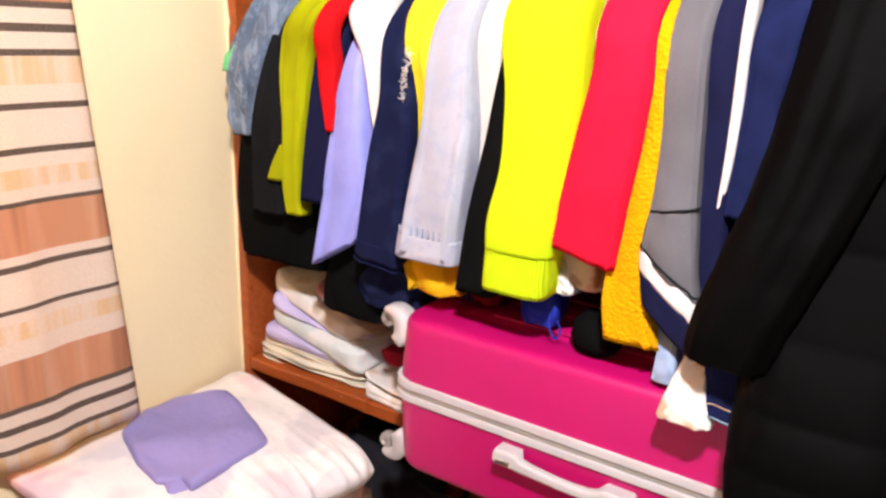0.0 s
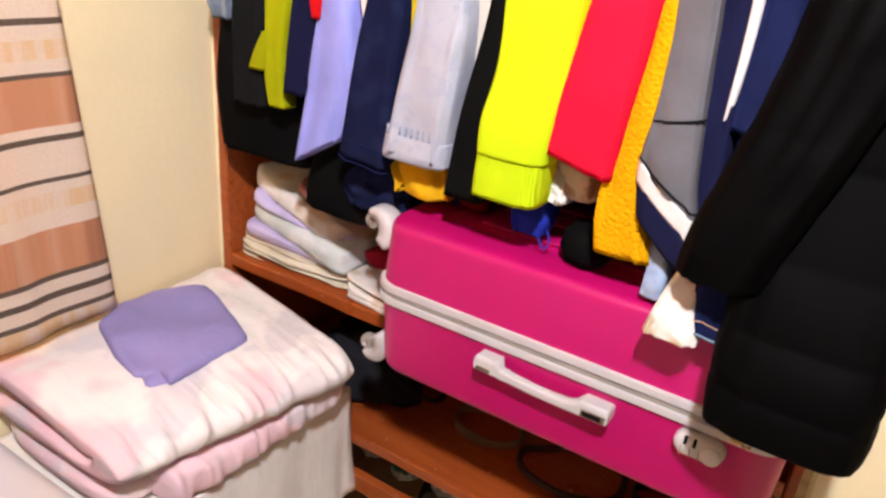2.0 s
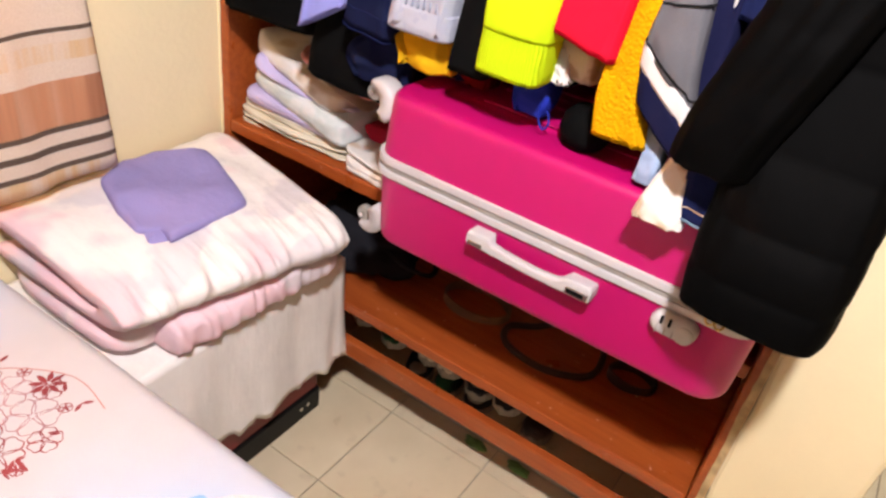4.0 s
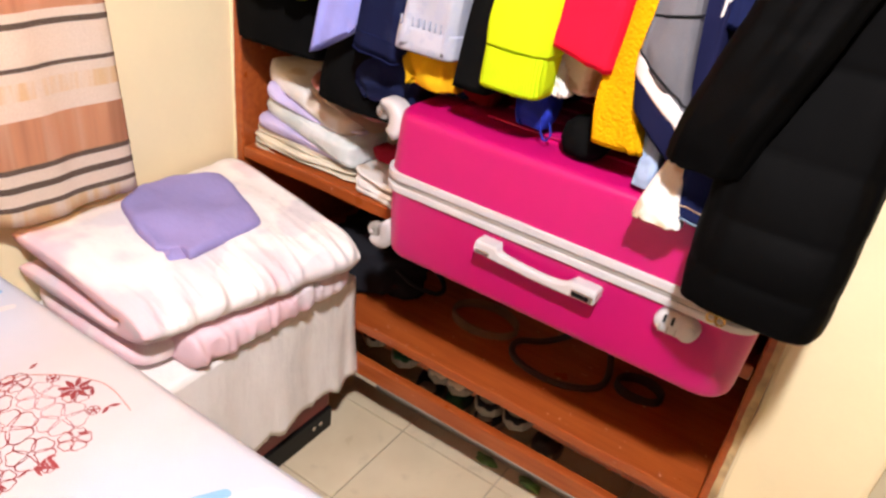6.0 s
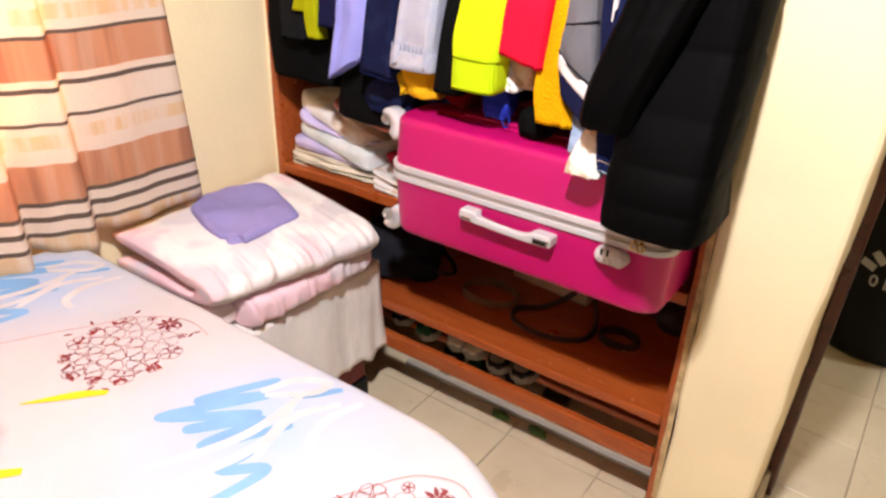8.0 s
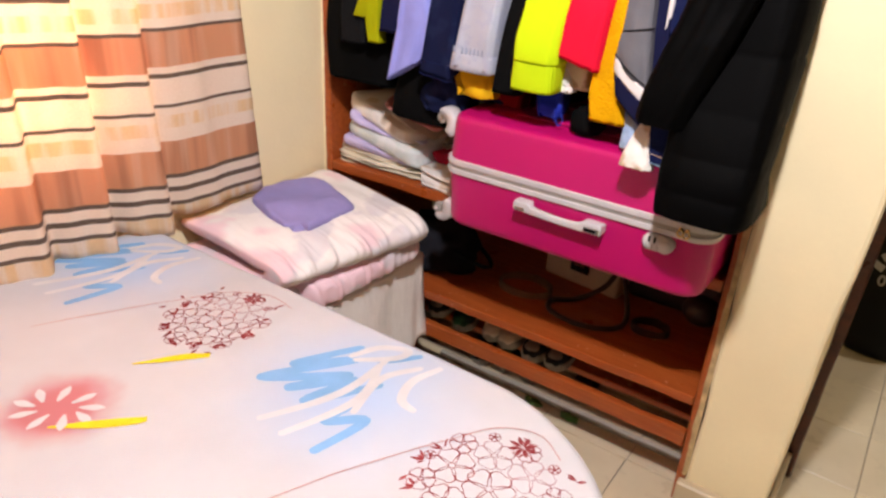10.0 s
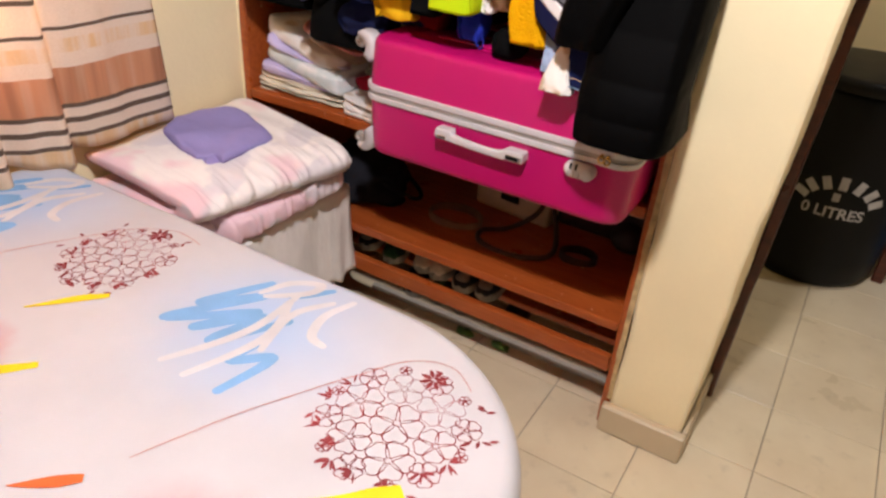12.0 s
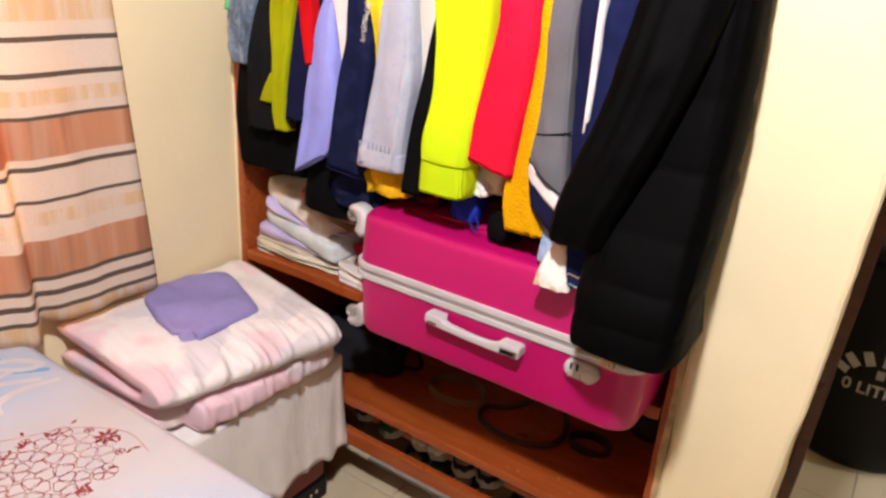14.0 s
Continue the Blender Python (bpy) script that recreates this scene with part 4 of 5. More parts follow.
# dark bodies added to fill the shaded gaps behind the jumpers
for k, x in enumerate((0.82, 0.96, 1.04, 1.12)):
    garment("dark_filler", "dark filler body behind the jumpers", "trousers", (BLACK, CHAR, NAVY, BLACK)[k], None, (x, 0.028, 1.04 + 0.015 * (k % 2), 0.22), None, 50 + k)

# rolled black hat and small clothes lying on the suitcase
bm = lathe([(0.012, 0.0), (0.036, 0.002), (0.044, 0.018), (0.040, 0.045), (0.028, 0.058), (0.006, 0.060)], (0.945, -0.085, 1.0135), 28)
for v in bm.verts:
    v.co += 0.006 * Vector((noise.noise(v.co * 30), noise.noise(v.co * 30 + Vector((5, 0, 0))), 0.3 * noise.noise(v.co * 22)))
solid("knitted_hat", bm, BLACK, "crumpled black knitted hat on the suitcase", "hat", smooth=True)

# ---- folded linen on the wardrobe shelf ----
BROWNPATCHED = cloth("white_cotton_brown_patches", (0.80, 0.76, 0.72), (0.60, 0.48, 0.36), 9)
MINT = cloth("pale_mint_cotton", (0.64, 0.69, 0.68), (0.74, 0.74, 0.74), 14)
PALELILAC = cloth("pale_lilac_cotton", (0.58, 0.52, 0.80), (0.74, 0.70, 0.82), 9)
IVORY = cloth("ivory_cotton", (0.74, 0.68, 0.54))
ROSE = cloth("faded_rose_cotton", (0.56, 0.24, 0.21))


def linen(label, size, mat, place, turn=(0, 0, 0), seed=0, layers=2, name="folded_linen", category="linen"):
    ob = solid(name, folded(size, seed, layers, 0.046), mat, label, category, "folded linen", smooth=True)
    ob.matrix_world = pose(place[0], place[1], place[2] + 0.008, *turn)
    return ob


linen("ivory folded sheet at the foot of the pile", (0.345, 0.30, 0.030), IVORY, (0.195, 0.172, 0.692), (0, 0.5, 0), 1, 3)
linen("ivory folded sheet near the foot of the pile", (0.335, 0.29, 0.026), IVORY, (0.190, 0.180, 0.718), (0, 1.5, 3), 12, 2)
linen("pale lilac folded sheet in the pile", (0.325, 0.29, 0.034), PALELILAC, (0.196, 0.172, 0.741), (1, 5.0, 6), 2, 1)
linen("pale mint folded sheet in the pile", (0.31, 0.285, 0.046), MINT, (0.216, 0.166, 0.768), (1.5, 8.5, -7), 3, 1)
linen("pale lilac folded sheet in the pile", (0.31, 0.28, 0.028), PALELILAC, (0.197, 0.178, 0.812), (2, 12.0, 8), 4, 1)
linen("white folded cloth with brown patches", (0.30, 0.275, 0.050), BROWNPATCHED, (0.204, 0.176, 0.834), (2, 14.0, -4), 5, 1)
linen("faded rose folded cloth on the pile", (0.20, 0.22, 0.022), ROSE, (0.315, 0.118, 0.893), (2, 18.0, 14), 6, 1)
linen("cream folded cloth on the pile", (0.17, 0.20, 0.016), IVORY, (0.335, 0.110, 0.872), (2, 18.0, 4), 15, 1)
linen("white folded cloth with brown patches", (0.17, 0.24, 0.060), BROWNPATCHED, (0.462, 0.125, 0.694), (0, 2, -4), 7, 3)
linen("dark red zipped cotton pouch", (0.13, 0.14, 0.040), cloth("crimson_cotton", (0.30, 0.012, 0.03)), (0.445, 0.150, 0.755), (0, -3, 5), 8, 1, "pouch", "pouch")
linen("black and white striped scarf", (0.16, 0.14, 0.034), cloth("zebra_cotton", (0.50, 0.46, 0.38), (0.03, 0.03, 0.03), 26), (0.455, 0.190, 0.797), (0, -4, 20), 9, 2, "scarf", "scarf")
linen("golden yellow folded cloth", (0.15, 0.12, 0.022), GOLDC, (0.47, 0.190, 0.832), (0, 3, 10), 10, 1)
linen("dark folded jumper at the back of the shelf", (0.30, 0.20, 0.12), BLACK, (0.30, 0.44, 0.694), (0, 0, 0), 11, 3)

# ---- things on the lower shelf ----
GREENWRAP = surface("green_foil", (0.10, 0.24, 0.05), 0.4, 0.2, 30, 0.3, 90)


def heap(name, label, category, place, size, mat, seed, rough=0.35):
    ob = solid(name, lump(size, seed, rough), mat, label, category, smooth=True)
    ob.location = place
    return ob


def lump(size, seed, rough=0.35):
    """A crumpled soft form that rests on z = 0."""
    bm = bmesh.new()
    bmesh.ops.create_icosphere(bm, subdivisions=4, radius=1)
    for v in bm.verts:
        d = 1 + rough * noise.noise(v.co * 1.7 + Vector((seed, 0, 0))) + rough * 0.4 * noise.noise(v.co * 5 + Vector((0, seed, 0)))
        p = v.co * d
        v.co = Vector((p.x * size[0], p.y * size[1], max(p.z, -0.75) * size[2] + 0.75 * size[2]))
    return bm


soft = thing("soft_bag", (0.33, 0.20, 0.354), "crumpled black cloth bag on the lower shelf", "bag")
part("body", lump((0.16, 0.12, 0.10), 3), CANVAS, soft, smooth=True)
part("strap", pipe([bend([(0.10, -0.06, 0.10), (0.18, -0.08, 0.09), (0.22, -0.02, 0.05), (0.19, 0.05, 0.04), (0.10, 0.06, 0.10)], k / 24) for k in range(25)], 0.007, 8), CANVAS, soft, "black cloth strap", True)
bag = thing("handbag", pose(0.812, 0.405, 0.354, 0, 0, -6), "cream leather handbag with a black flap buckle", "handbag")
part("body", box((-0.14, -0.05, 0), (0.14, 0.05, 0.16), 0.012, None, 2), CREAMLEATHER, bag, smooth=False)
part("flap", box((-0.142, -0.058, 0.085), (0.142, -0.049, 0.162), 0.004), CREAMLEATHER, bag)
part("buckle", box((-0.035, -0.066, 0.055), (0.035, -0.0575, 0.115), 0.004), BLACKPLASTIC, bag, "black plastic buckle")
part("clasp", box((-0.02, -0.070, 0.080), (0.02, -0.0655, 0.087), 0.001), CHROME, bag, "thin chrome clasp")
way = [(0.132, -0.045, 0.115), (0.115, -0.100, 0.060), (0.050, -0.150, 0.012), (-0.005, -0.205, 0.007), (0.030, -0.265, 0.007), (0.140, -0.270, 0.007), (0.225, -0.210, 0.007), (0.215, -0.120, 0.012), (0.150, -0.048, 0.105)]
part("strap", pipe([bend(way, k / 60) for k in range(61)], 0.0085, 8), LEATHER, bag, "thick black shoulder strap", True)
bag2 = thing("handbag", (1.10, 0.46, 0.354), "dark brown leather handbag with a gold clasp", "handbag")
part("body", box((-0.15, -0.06, 0), (0.15, 0.06, 0.20), 0.02, None, 2), LEATHER, bag2)
part("clasp", pipe([(-0.018 + 0.0, -0.067, 0.13), (0.004, -0.070, 0.136), (0.016, -0.070, 0.150), (0.008, -0.067, 0.160)], 0.004, 8), GOLD, bag2, "bright gold clasp", True)
part("clasp_plate", box((-0.026, -0.066, 0.110), (-0.004, -0.0595, 0.120), 0.001), GOLD, bag2)
for label, x, y, r, mat in (("coiled tan leather belt on the lower shelf", 0.680, 0.215, 0.080, TANLEATHER), ("small coiled dark belt on the lower shelf", 1.10, 0.23, 0.050, LEATHER)):
    rows = []
    for k in range(70):
        a = k / 69 * 2.3 * 2 * math.pi
        rr = r * (1 - 0.05 * k / 69)
        c = Vector((x + rr * 1.15 * math.cos(a), y + rr * 0.8 * math.sin(a), 0.355 + 0.004 * math.sin(a * 1.3) + 0.004))
        n = Vector((math.cos(a), math.sin(a), 0)) * 0.002
        w = Vector((0, 0, 0.020))
        rows.append([c - n, c + n, c + n + w, c - n + w])
    solid("leather_belt", rings(rows), mat, label, "belt")
heap("glass_jar_cover", "dark round box at the end of the shelf", "box", (1.20, 0.40, 0.354), (0.06, 0.06, 0.05), LEATHER, 12, 0.05)


# ---- shoes ----
def shoe(label, m, upper, group="shoes in the wardrobe"):
    ob = thing("shoe", m, label, "shoe", group)

    def outline(t, wide):
        w = bend([(0.030,), (0.034,), (0.031,), (0.037,), (0.042,), (0.034,)], t)[0] * wide
        return w * math.sqrt(max(0.0, 1 - max(0.0, (abs(t - 0.5) - 0.38) / 0.12) ** 2))
    def ring(z, wide):
        left = [(outline(k / 20, wide), -0.135 + 0.27 * k / 20) for k in range(21)]
        return [Vector((-x, -y, z)) for x, y in left] + [Vector((x, -y, z)) for x, y in reversed(left[1:-1])]
    part("sole", rings([ring(0, 0.95), ring(0.004, 1.03), ring(0.024, 1.03), ring(0.028, 0.97)]), SOLE, ob, "pale rubber sole")
    rows = []
    for k in range(13):
        t = k / 12
        h = bend([(0.075,), (0.080,), (0.070,), (0.050,), (0.036,), (0.018,)], t)[0]
        w = outline(min(max(t, 0.02), 0.98), 0.96)
        y = 0.132 - 0.264 * t
        rows.append([Vector((w * power(math.cos(u), 0.8), y, 0.026 + h * max(0, power(math.sin(u), 0.7)) - 0.002)) for u in (2 * math.pi * i / 18 for i in range(18))])
    part("upper", rings(rows), upper, ob, smooth=True)
    part("toe_cap", lathe([(0.004, 0.030), (0.018, 0.028), (0.027, 0.018), (0.030, 0.0)], (0, -0.100, 0.026), 18), SOLE if upper is CANVAS else upper, ob, "pale rubber toe cap", True)
    for k in range(4):
        part("lace", pipe([(-0.018, -0.035 + 0.02 * k, 0.078 + 0.008 * k), (0.0, -0.037 + 0.02 * k, 0.086 + 0.008 * k), (0.018, -0.035 + 0.02 * k, 0.078 + 0.008 * k)], 0.0025, 6), SOLE, ob)
    return ob


for x, y, turn, mat, text in ((0.475, 0.20, 8, GREENSHOE, "green and black trainer with a pale sole"), (0.60, 0.215, 3, CREAMLEATHER, "cream leather shoe on the rack"), (0.675, 0.21, -4, CREAMLEATHER, "cream leather shoe on the rack"),
                              (0.765, 0.195, 2, CANVAS, "black canvas shoe with a pale sole"), (0.855, 0.20, -3, CANVAS, "black canvas shoe with a pale sole"), (0.38, 0.22, -5, CANVAS, "black canvas shoe with a pale sole")):
    shoe(text, pose(x, y + 0.05, 0.175, 6, 0, turn), mat)
for x, y, turn, mat in ((0.50, 0.32, 20, CANVAS), (0.61, 0.34, 10, GREENSHOE), (0.74, 0.34, -8, CANVAS), (0.90, 0.36, 5, LEATHER)):
    shoe("dark shoe standing on the floor under the rack", pose(x, y, 0.0, 0, 0, turn), mat)

# ---- chest, cloth, duvet ----
chest = thing("storage_chest", (0, 0, 0), "maroon storage chest with a black base under a cloth", "chest")
part("body", box((0.012, -0.63, 0.075), (0.392, -0.045, 0.485), 0.006), MAROON, chest)
part("base", box((0.012, -0.63, 0.0), (0.398, -0.040, 0.074), 0.004), BLACKPLASTIC, chest, "black plastic base")
for y in (-0.115, -0.090):
    part("stud", lathe([(0.002, 0.0), (0.006, 0.0), (0.006, 0.003), (0.002, 0.004)], (0.3985, y, 0.045), 10, None, "x"), CHROME, chest, "small chrome stud")


def draped(top, corners, low, seed):
    """A cloth over a chest: flat on top, hanging on three sides with ripples and a ragged hem."""
    (xa, ya), (xb, yb) = corners
    bm = bmesh.new()
    outline = [(xa + (xb - xa) * k / 30, ya) for k in range(30)] + [(xb, ya + (yb - ya) * k / 50) for k in range(50)] + [(xb - (xb - xa) * k / 30, yb) for k in range(31)]
    rows = []
    for j in range(19):
        row = []
        for k, (x, y) in enumerate(outline):
            t = j / 18
            s = k * 0.016
            n = noise.noise(Vector((s * 7, t * 0.7, seed))) + 0.5 * noise.noise(Vector((s * 18, t * 1.2, seed + 3)))
            out = t * (0.014 + 0.020 * n)
            hem = low + 0.022 * abs(math.sin(s * 26)) + 0.030 * noise.noise(Vector((s * 6, 0, seed + 8))) + 0.014 * noise.noise(Vector((s * 26, 0, seed))) + 0.008 * noise.noise(Vector((s * 70, 0, seed)))
            ox = out if x >= xb - 1e-6 else 0
            oy = out if y >= yb - 1e-6 else (-out if y <= ya + 1e-6 else 0)
            row.append(bm.verts.new((x + ox, y + oy, top + (hem - top) * t)))
        rows.append(row)
    for a, b in zip(rows, rows[1:]):
        for k in range(len(a) - 1):
            bm.faces.new((a[k], a[k + 1], b[k + 1], b[k]))
    bm.faces.new(rows[0])
    return bm


tablecloth = solid("chest_cloth", draped(0.492, ((0.008, -0.645), (0.425, -0.012)), 0.170, 4), cloth("off_white_cotton", (0.86, 0.83, 0.79), var=0.05), "off-white cotton cloth with a frayed hem over the chest", "cloth", smooth=True)
thick = tablecloth.modifiers.new("thickness", "SOLIDIFY")
thick.thickness = 0.003



def quilt_material(name, base, border):
    """Quilt cotton with soft printed patches: cream, grey-lilac and a pink border along one side."""
    m, n, l, s = nodes_of(name)
    place = n.new("ShaderNodeTexCoord").outputs["Object"]
    col = mix_rgb(n, l, span(n, l, noise_of(n, l, 6, 3, place), 0.50, 0.58, 0, 0.75, True), base, (0.68, 0.64, 0.67))
    col = mix_rgb(n, l, span(n, l, noise_of(n, l, 4.3, 2, place), 0.53, 0.64, 0, 0.7, True), col, (0.84, 0.56, 0.61))
    cut = n.new("ShaderNodeSeparateXYZ")
    l.new(place, cut.inputs[0])
    edge = n.new("ShaderNodeMath")
    edge.operation = "MULTIPLY_ADD"
    l.new(noise_of(n, l, 8, 2, place), edge.inputs[0])
    edge.inputs[1].default_value = 0.25
    l.new(cut.outputs[1], edge.inputs[2])
    col = mix_rgb(n, l, span(n, l, edge.outputs[0], border, border - 0.06, 0, 0.9, True), col, (0.84, 0.58, 0.63))
    l.new(col, s.inputs["Base Color"])
    s.inputs["Roughness"].default_value = 0.85
    s.inputs["Specular IOR Level"].default_value = 0.15
    bumped(n, l, s, noise_of(n, l, 14, 3, place), 0.5, 0.012)
    return m


PINKPATCH = quilt_material("cream_and_pink_quilt_cotton", (0.87, 0.82, 0.79), -0.40)
PINKER = quilt_material("pink_quilt_cotton", (0.84, 0.60, 0.65), -0.9)


def quilt_fold(x0, x1, y0, y1, z0, z1, seed, crease=0.012, bm=None):
    """A fat rounded fold of quilt between heights z0 and z1."""
    bm = bm or bmesh.new()
    cx, cy, hx, hy, cz, hz = (x0 + x1) / 2, (y0 + y1) / 2, (x1 - x0) / 2, (y1 - y0) / 2, (z0 + z1) / 2, (z1 - z0) / 2
    rows = []
    for j in range(27):
        v = -math.pi / 2 + math.pi * j / 26
        f, z = abs(math.cos(v)) ** 0.35, power(math.sin(v), 0.8)
        row = []
        for i in range(88):
            u = 2 * math.pi * i / 88
            x, y = cx + hx * f * power(math.cos(u), 0.28), cy + hy * f * power(math.sin(u), 0.28)
            q = Vector((x * 6, y * 6, seed + z * 0.5))
            d = noise.noise(q) + (0.6 * noise.noise(Vector((x * 6 + seed, y * 12, z * 1.5))) + 0.3 * noise.noise(Vector((x * 15, y * 24 + seed, z * 3)))) * f ** 2
            row.append(Vector((x + crease * 0.7 * d * math.cos(u), y + crease * 0.7 * d * math.sin(u), cz + hz * z + crease * 0.8 * noise.noise(q * 0.9 + Vector((2, 7, 1))) * (z + 1) / 2)))
        rows.append(row)
    return rings(rows, bm)


def u_fold(seed):
    """A thick quilt doubled over: a U of two layers, open towards the wall, run along the chest."""
    outer = [(0.012, 0.684), (0.10, 0.688), (0.20, 0.690), (0.30, 0.688), (0.38, 0.683), (0.44, 0.674), (0.480, 0.657), (0.500, 0.635), (0.498, 0.612), (0.478, 0.594), (0.44, 0.584), (0.36, 0.578), (0.26, 0.574), (0.15, 0.572), (0.012, 0.572)]
    inner = [(0.012, 0.606), (0.10, 0.610), (0.20, 0.612), (0.30, 0.614), (0.38, 0.618), (0.41, 0.624), (0.416, 0.630), (0.41, 0.637), (0.38, 0.641), (0.30, 0.644), (0.20, 0.645), (0.10, 0.646), (0.012, 0.646)]
    loop = outer + inner
    bm = bmesh.new()
    rows, steps = [], 150
    for j in range(steps + 1):
        s = j / steps
        y = -0.585 + 0.570 * s
        end = min(1.0, min(s, 1 - s) * 22 + 0.35) ** 0.5
        row = []
        for k, (x, z) in enumerate(loop):
            out = k < len(outer)
            thin = (1 - end) * 0.024 * (-1 if (out and z > 0.630) or (not out and z < 0.630) else 1)
            front = max(0.0, (x - 0.20) / 0.30) ** 2.6 if out else 0.0
            ridge = 0.35 - abs(noise.noise(Vector((seed + x * 5, y * 13 + x * 7, z * 6))))
            fine = 0.35 - abs(noise.noise(Vector((seed + x * 9, y * 31 - x * 14, z * 9 + 4))))
            pleat = front * (0.032 * ridge + 0.017 * fine)
            swell = 0.015 * noise.noise(Vector((x * 7, y * 7, seed))) + 0.007 * noise.noise(Vector((x * 16, y * 16, seed + 2))) + 0.004 * noise.noise(Vector((x * 38, y * 30, seed + 5)))
            sag = -0.014 * max(0.0, 0.25 - s) * 4 * (x / 0.5) if z > 0.630 else 0
            wide = x + pleat + 0.010 * noise.noise(Vector((y * 5, 0, seed))) * (x / 0.5)
            row.append(bm.verts.new((wide + 0.18 * (y + 0.10) * wide / 0.5, y - 0.20 * wide * s, z + (swell + pleat * 0.8 if z > 0.60 else 0) + thin + sag)))
        rows.append(row)
    n = len(loop)
    for a, c in zip(rows, rows[1:]):
        for k in range(n):
            f = bm.faces.new((a[k], a[(k + 1) % n], c[(k + 1) % n], c[k]))
            f.material_index = 1 if len(outer) - 1 <= k else 0
    for row in (rows[0], rows[-1]):
        ins = row[15:]
        for k in range(7):
            f = bm.faces.new([v for v in (row[k], row[k + 1], ins[12 - min(k + 1, 6)], ins[12 - min(k, 6)])] if k < 6 else [row[6], row[7], ins[6]])
            f.material_index = 1
        for k in range(7, 14):
            a, c = max(0, 14 - k), max(0, 13 - k)
            f = bm.faces.new((row[k], row[k + 1], ins[min(c, 6)], ins[min(a, 6)]) if min(a, 6) != min(c, 6) else (row[k], row[k + 1], ins[6]))
            f.material_index = 1
    return bm


duvet = thing("folded_duvet", (0, 0, 0), "thick cream and pink patterned duvet folded on the chest", "duvet")
top = part("top_fold", u_fold(2.0), PINKPATCH, duvet, "cream fold with faint grey patches and pink lining", True)
top.data.materials.append(PINKER)
round_off = top.modifiers.new("round", "SUBSURF")
round_off.levels = round_off.render_levels = 1


def lower_pad():
    """The pink end of the duvet tucked under: a flat pad with a stitched, creased side and a cut front."""
    rows = []
    for j in range(101):
        s = j / 100
        y = -0.500 + 0.475 * s
        end = min(1.0, (s + 0.004) * 40, (1.004 - s) * 9) ** 0.5
        row = []
        for k in range(40):
            u = 2 * math.pi * k / 40
            x, z = 0.235 + 0.238 * (0.93 + 0.07 * end) * power(math.cos(u), 0.30), 0.541 + 0.046 * (0.35 + 0.65 * end) * power(math.sin(u), 0.55)
            face = max(0.0, (x - 0.30) / 0.16) ** 2
            crease = 0.30 - abs(noise.noise(Vector((x * 4, y * 16 + z * 5, 9.0)))) + 0.6 * (0.30 - abs(noise.noise(Vector((x * 8, y * 37, z * 12)))))
            seam = -0.010 * math.exp(-((y + 0.29) / 0.006) ** 2) - 0.008 * math.exp(-((y + 0.15) / 0.006) ** 2)
            wide = x + face * (0.022 * crease + seam)
            row.append(Vector((wide + 0.09 * (y + 0.10) * wide / 0.46, y - 0.14 * wide * s, max(0.4945, z + 0.022 * s * s * face + 0.010 * face * noise.noise(Vector((x * 6, y * 9, 3)))))))
        rows.append(row)
    return rings(rows)


part("bottom_fold", lower_pad(), PINKER, duvet, "pink and cream fold", True)
part("bottom_layer", quilt_fold(0.012, 0.385, -0.580, -0.060, 0.4942, 0.570, 7.0, 0.014), PINKPATCH, duvet, "cream bottom layer", True)

# violet garment on the duvet
def soft_mound(corners, seed, base, thick):
    """A loosely folded garment: a closed outline with a soft rolled edge and shallow folds."""
    pts = [Vector(c) for c in corners]
    mid = sum(pts, Vector((0, 0))) / len(pts)
    line = []
    for a, b in zip(pts, pts[1:] + pts[:1]):
        line += [a.lerp(b, k / 12) for k in range(12)]
    for _ in range(1):
        line = [(line[k - 1] + line[k] * 2 + line[(k + 1) % len(line)]) / 4 for k in range(len(line))]
    rows = [[Vector((p.x, p.y, base)) for p in line]]
    for f, h in ((1.012, 0.25), (1.015, 0.5), (1.0, 0.85), (0.97, 1.0), (0.90, 1.06), (0.80, 1.1), (0.68, 1.12), (0.55, 1.14), (0.42, 1.15), (0.28, 1.15), (0.14, 1.15), (0.03, 1.15)):
        row = []
        for p in line:
            q = mid + (p - mid) * f
            fold = 0.30 - abs(noise.noise(Vector((q.x * 7 + q.y * 9, q.y * 4 - q.x * 3, seed))))
            wave = noise.noise(Vector((q.x * 13, q.y * 13, seed + 4)))
            row.append(Vector((q.x, q.y, base + h * thick + min(1.0, h) * (0.022 * fold + 0.008 * wave))))
        rows.append(row)
    return rings(rows)


VIOLET = cloth("dusty_violet_cotton", (0.33, 0.29, 0.58), var=0.06)
blouse = thing("folded_blouse", (0, 0, 0), "dusty violet cotton blouse folded on the duvet", "blouse")
part("folded_body", soft_mound([(0.090, -0.392), (0.058, -0.331), (0.062, -0.240), (0.110, -0.145), (0.193, -0.175), (0.340, -0.236), (0.344, -0.424), (0.310, -0.418), (0.277, -0.448), (0.195, -0.432)], 3.0, 0.686, 0.017), VIOLET, blouse, smooth=True)
sleeve = part("tucked_sleeve", folded((0.085, 0.050, 0.012), 4, 1, 0.008), VIOLET, blouse, smooth=True)
sleeve.matrix_local = pose(0.288, -0.412, 0.683, 0, 0, -25)

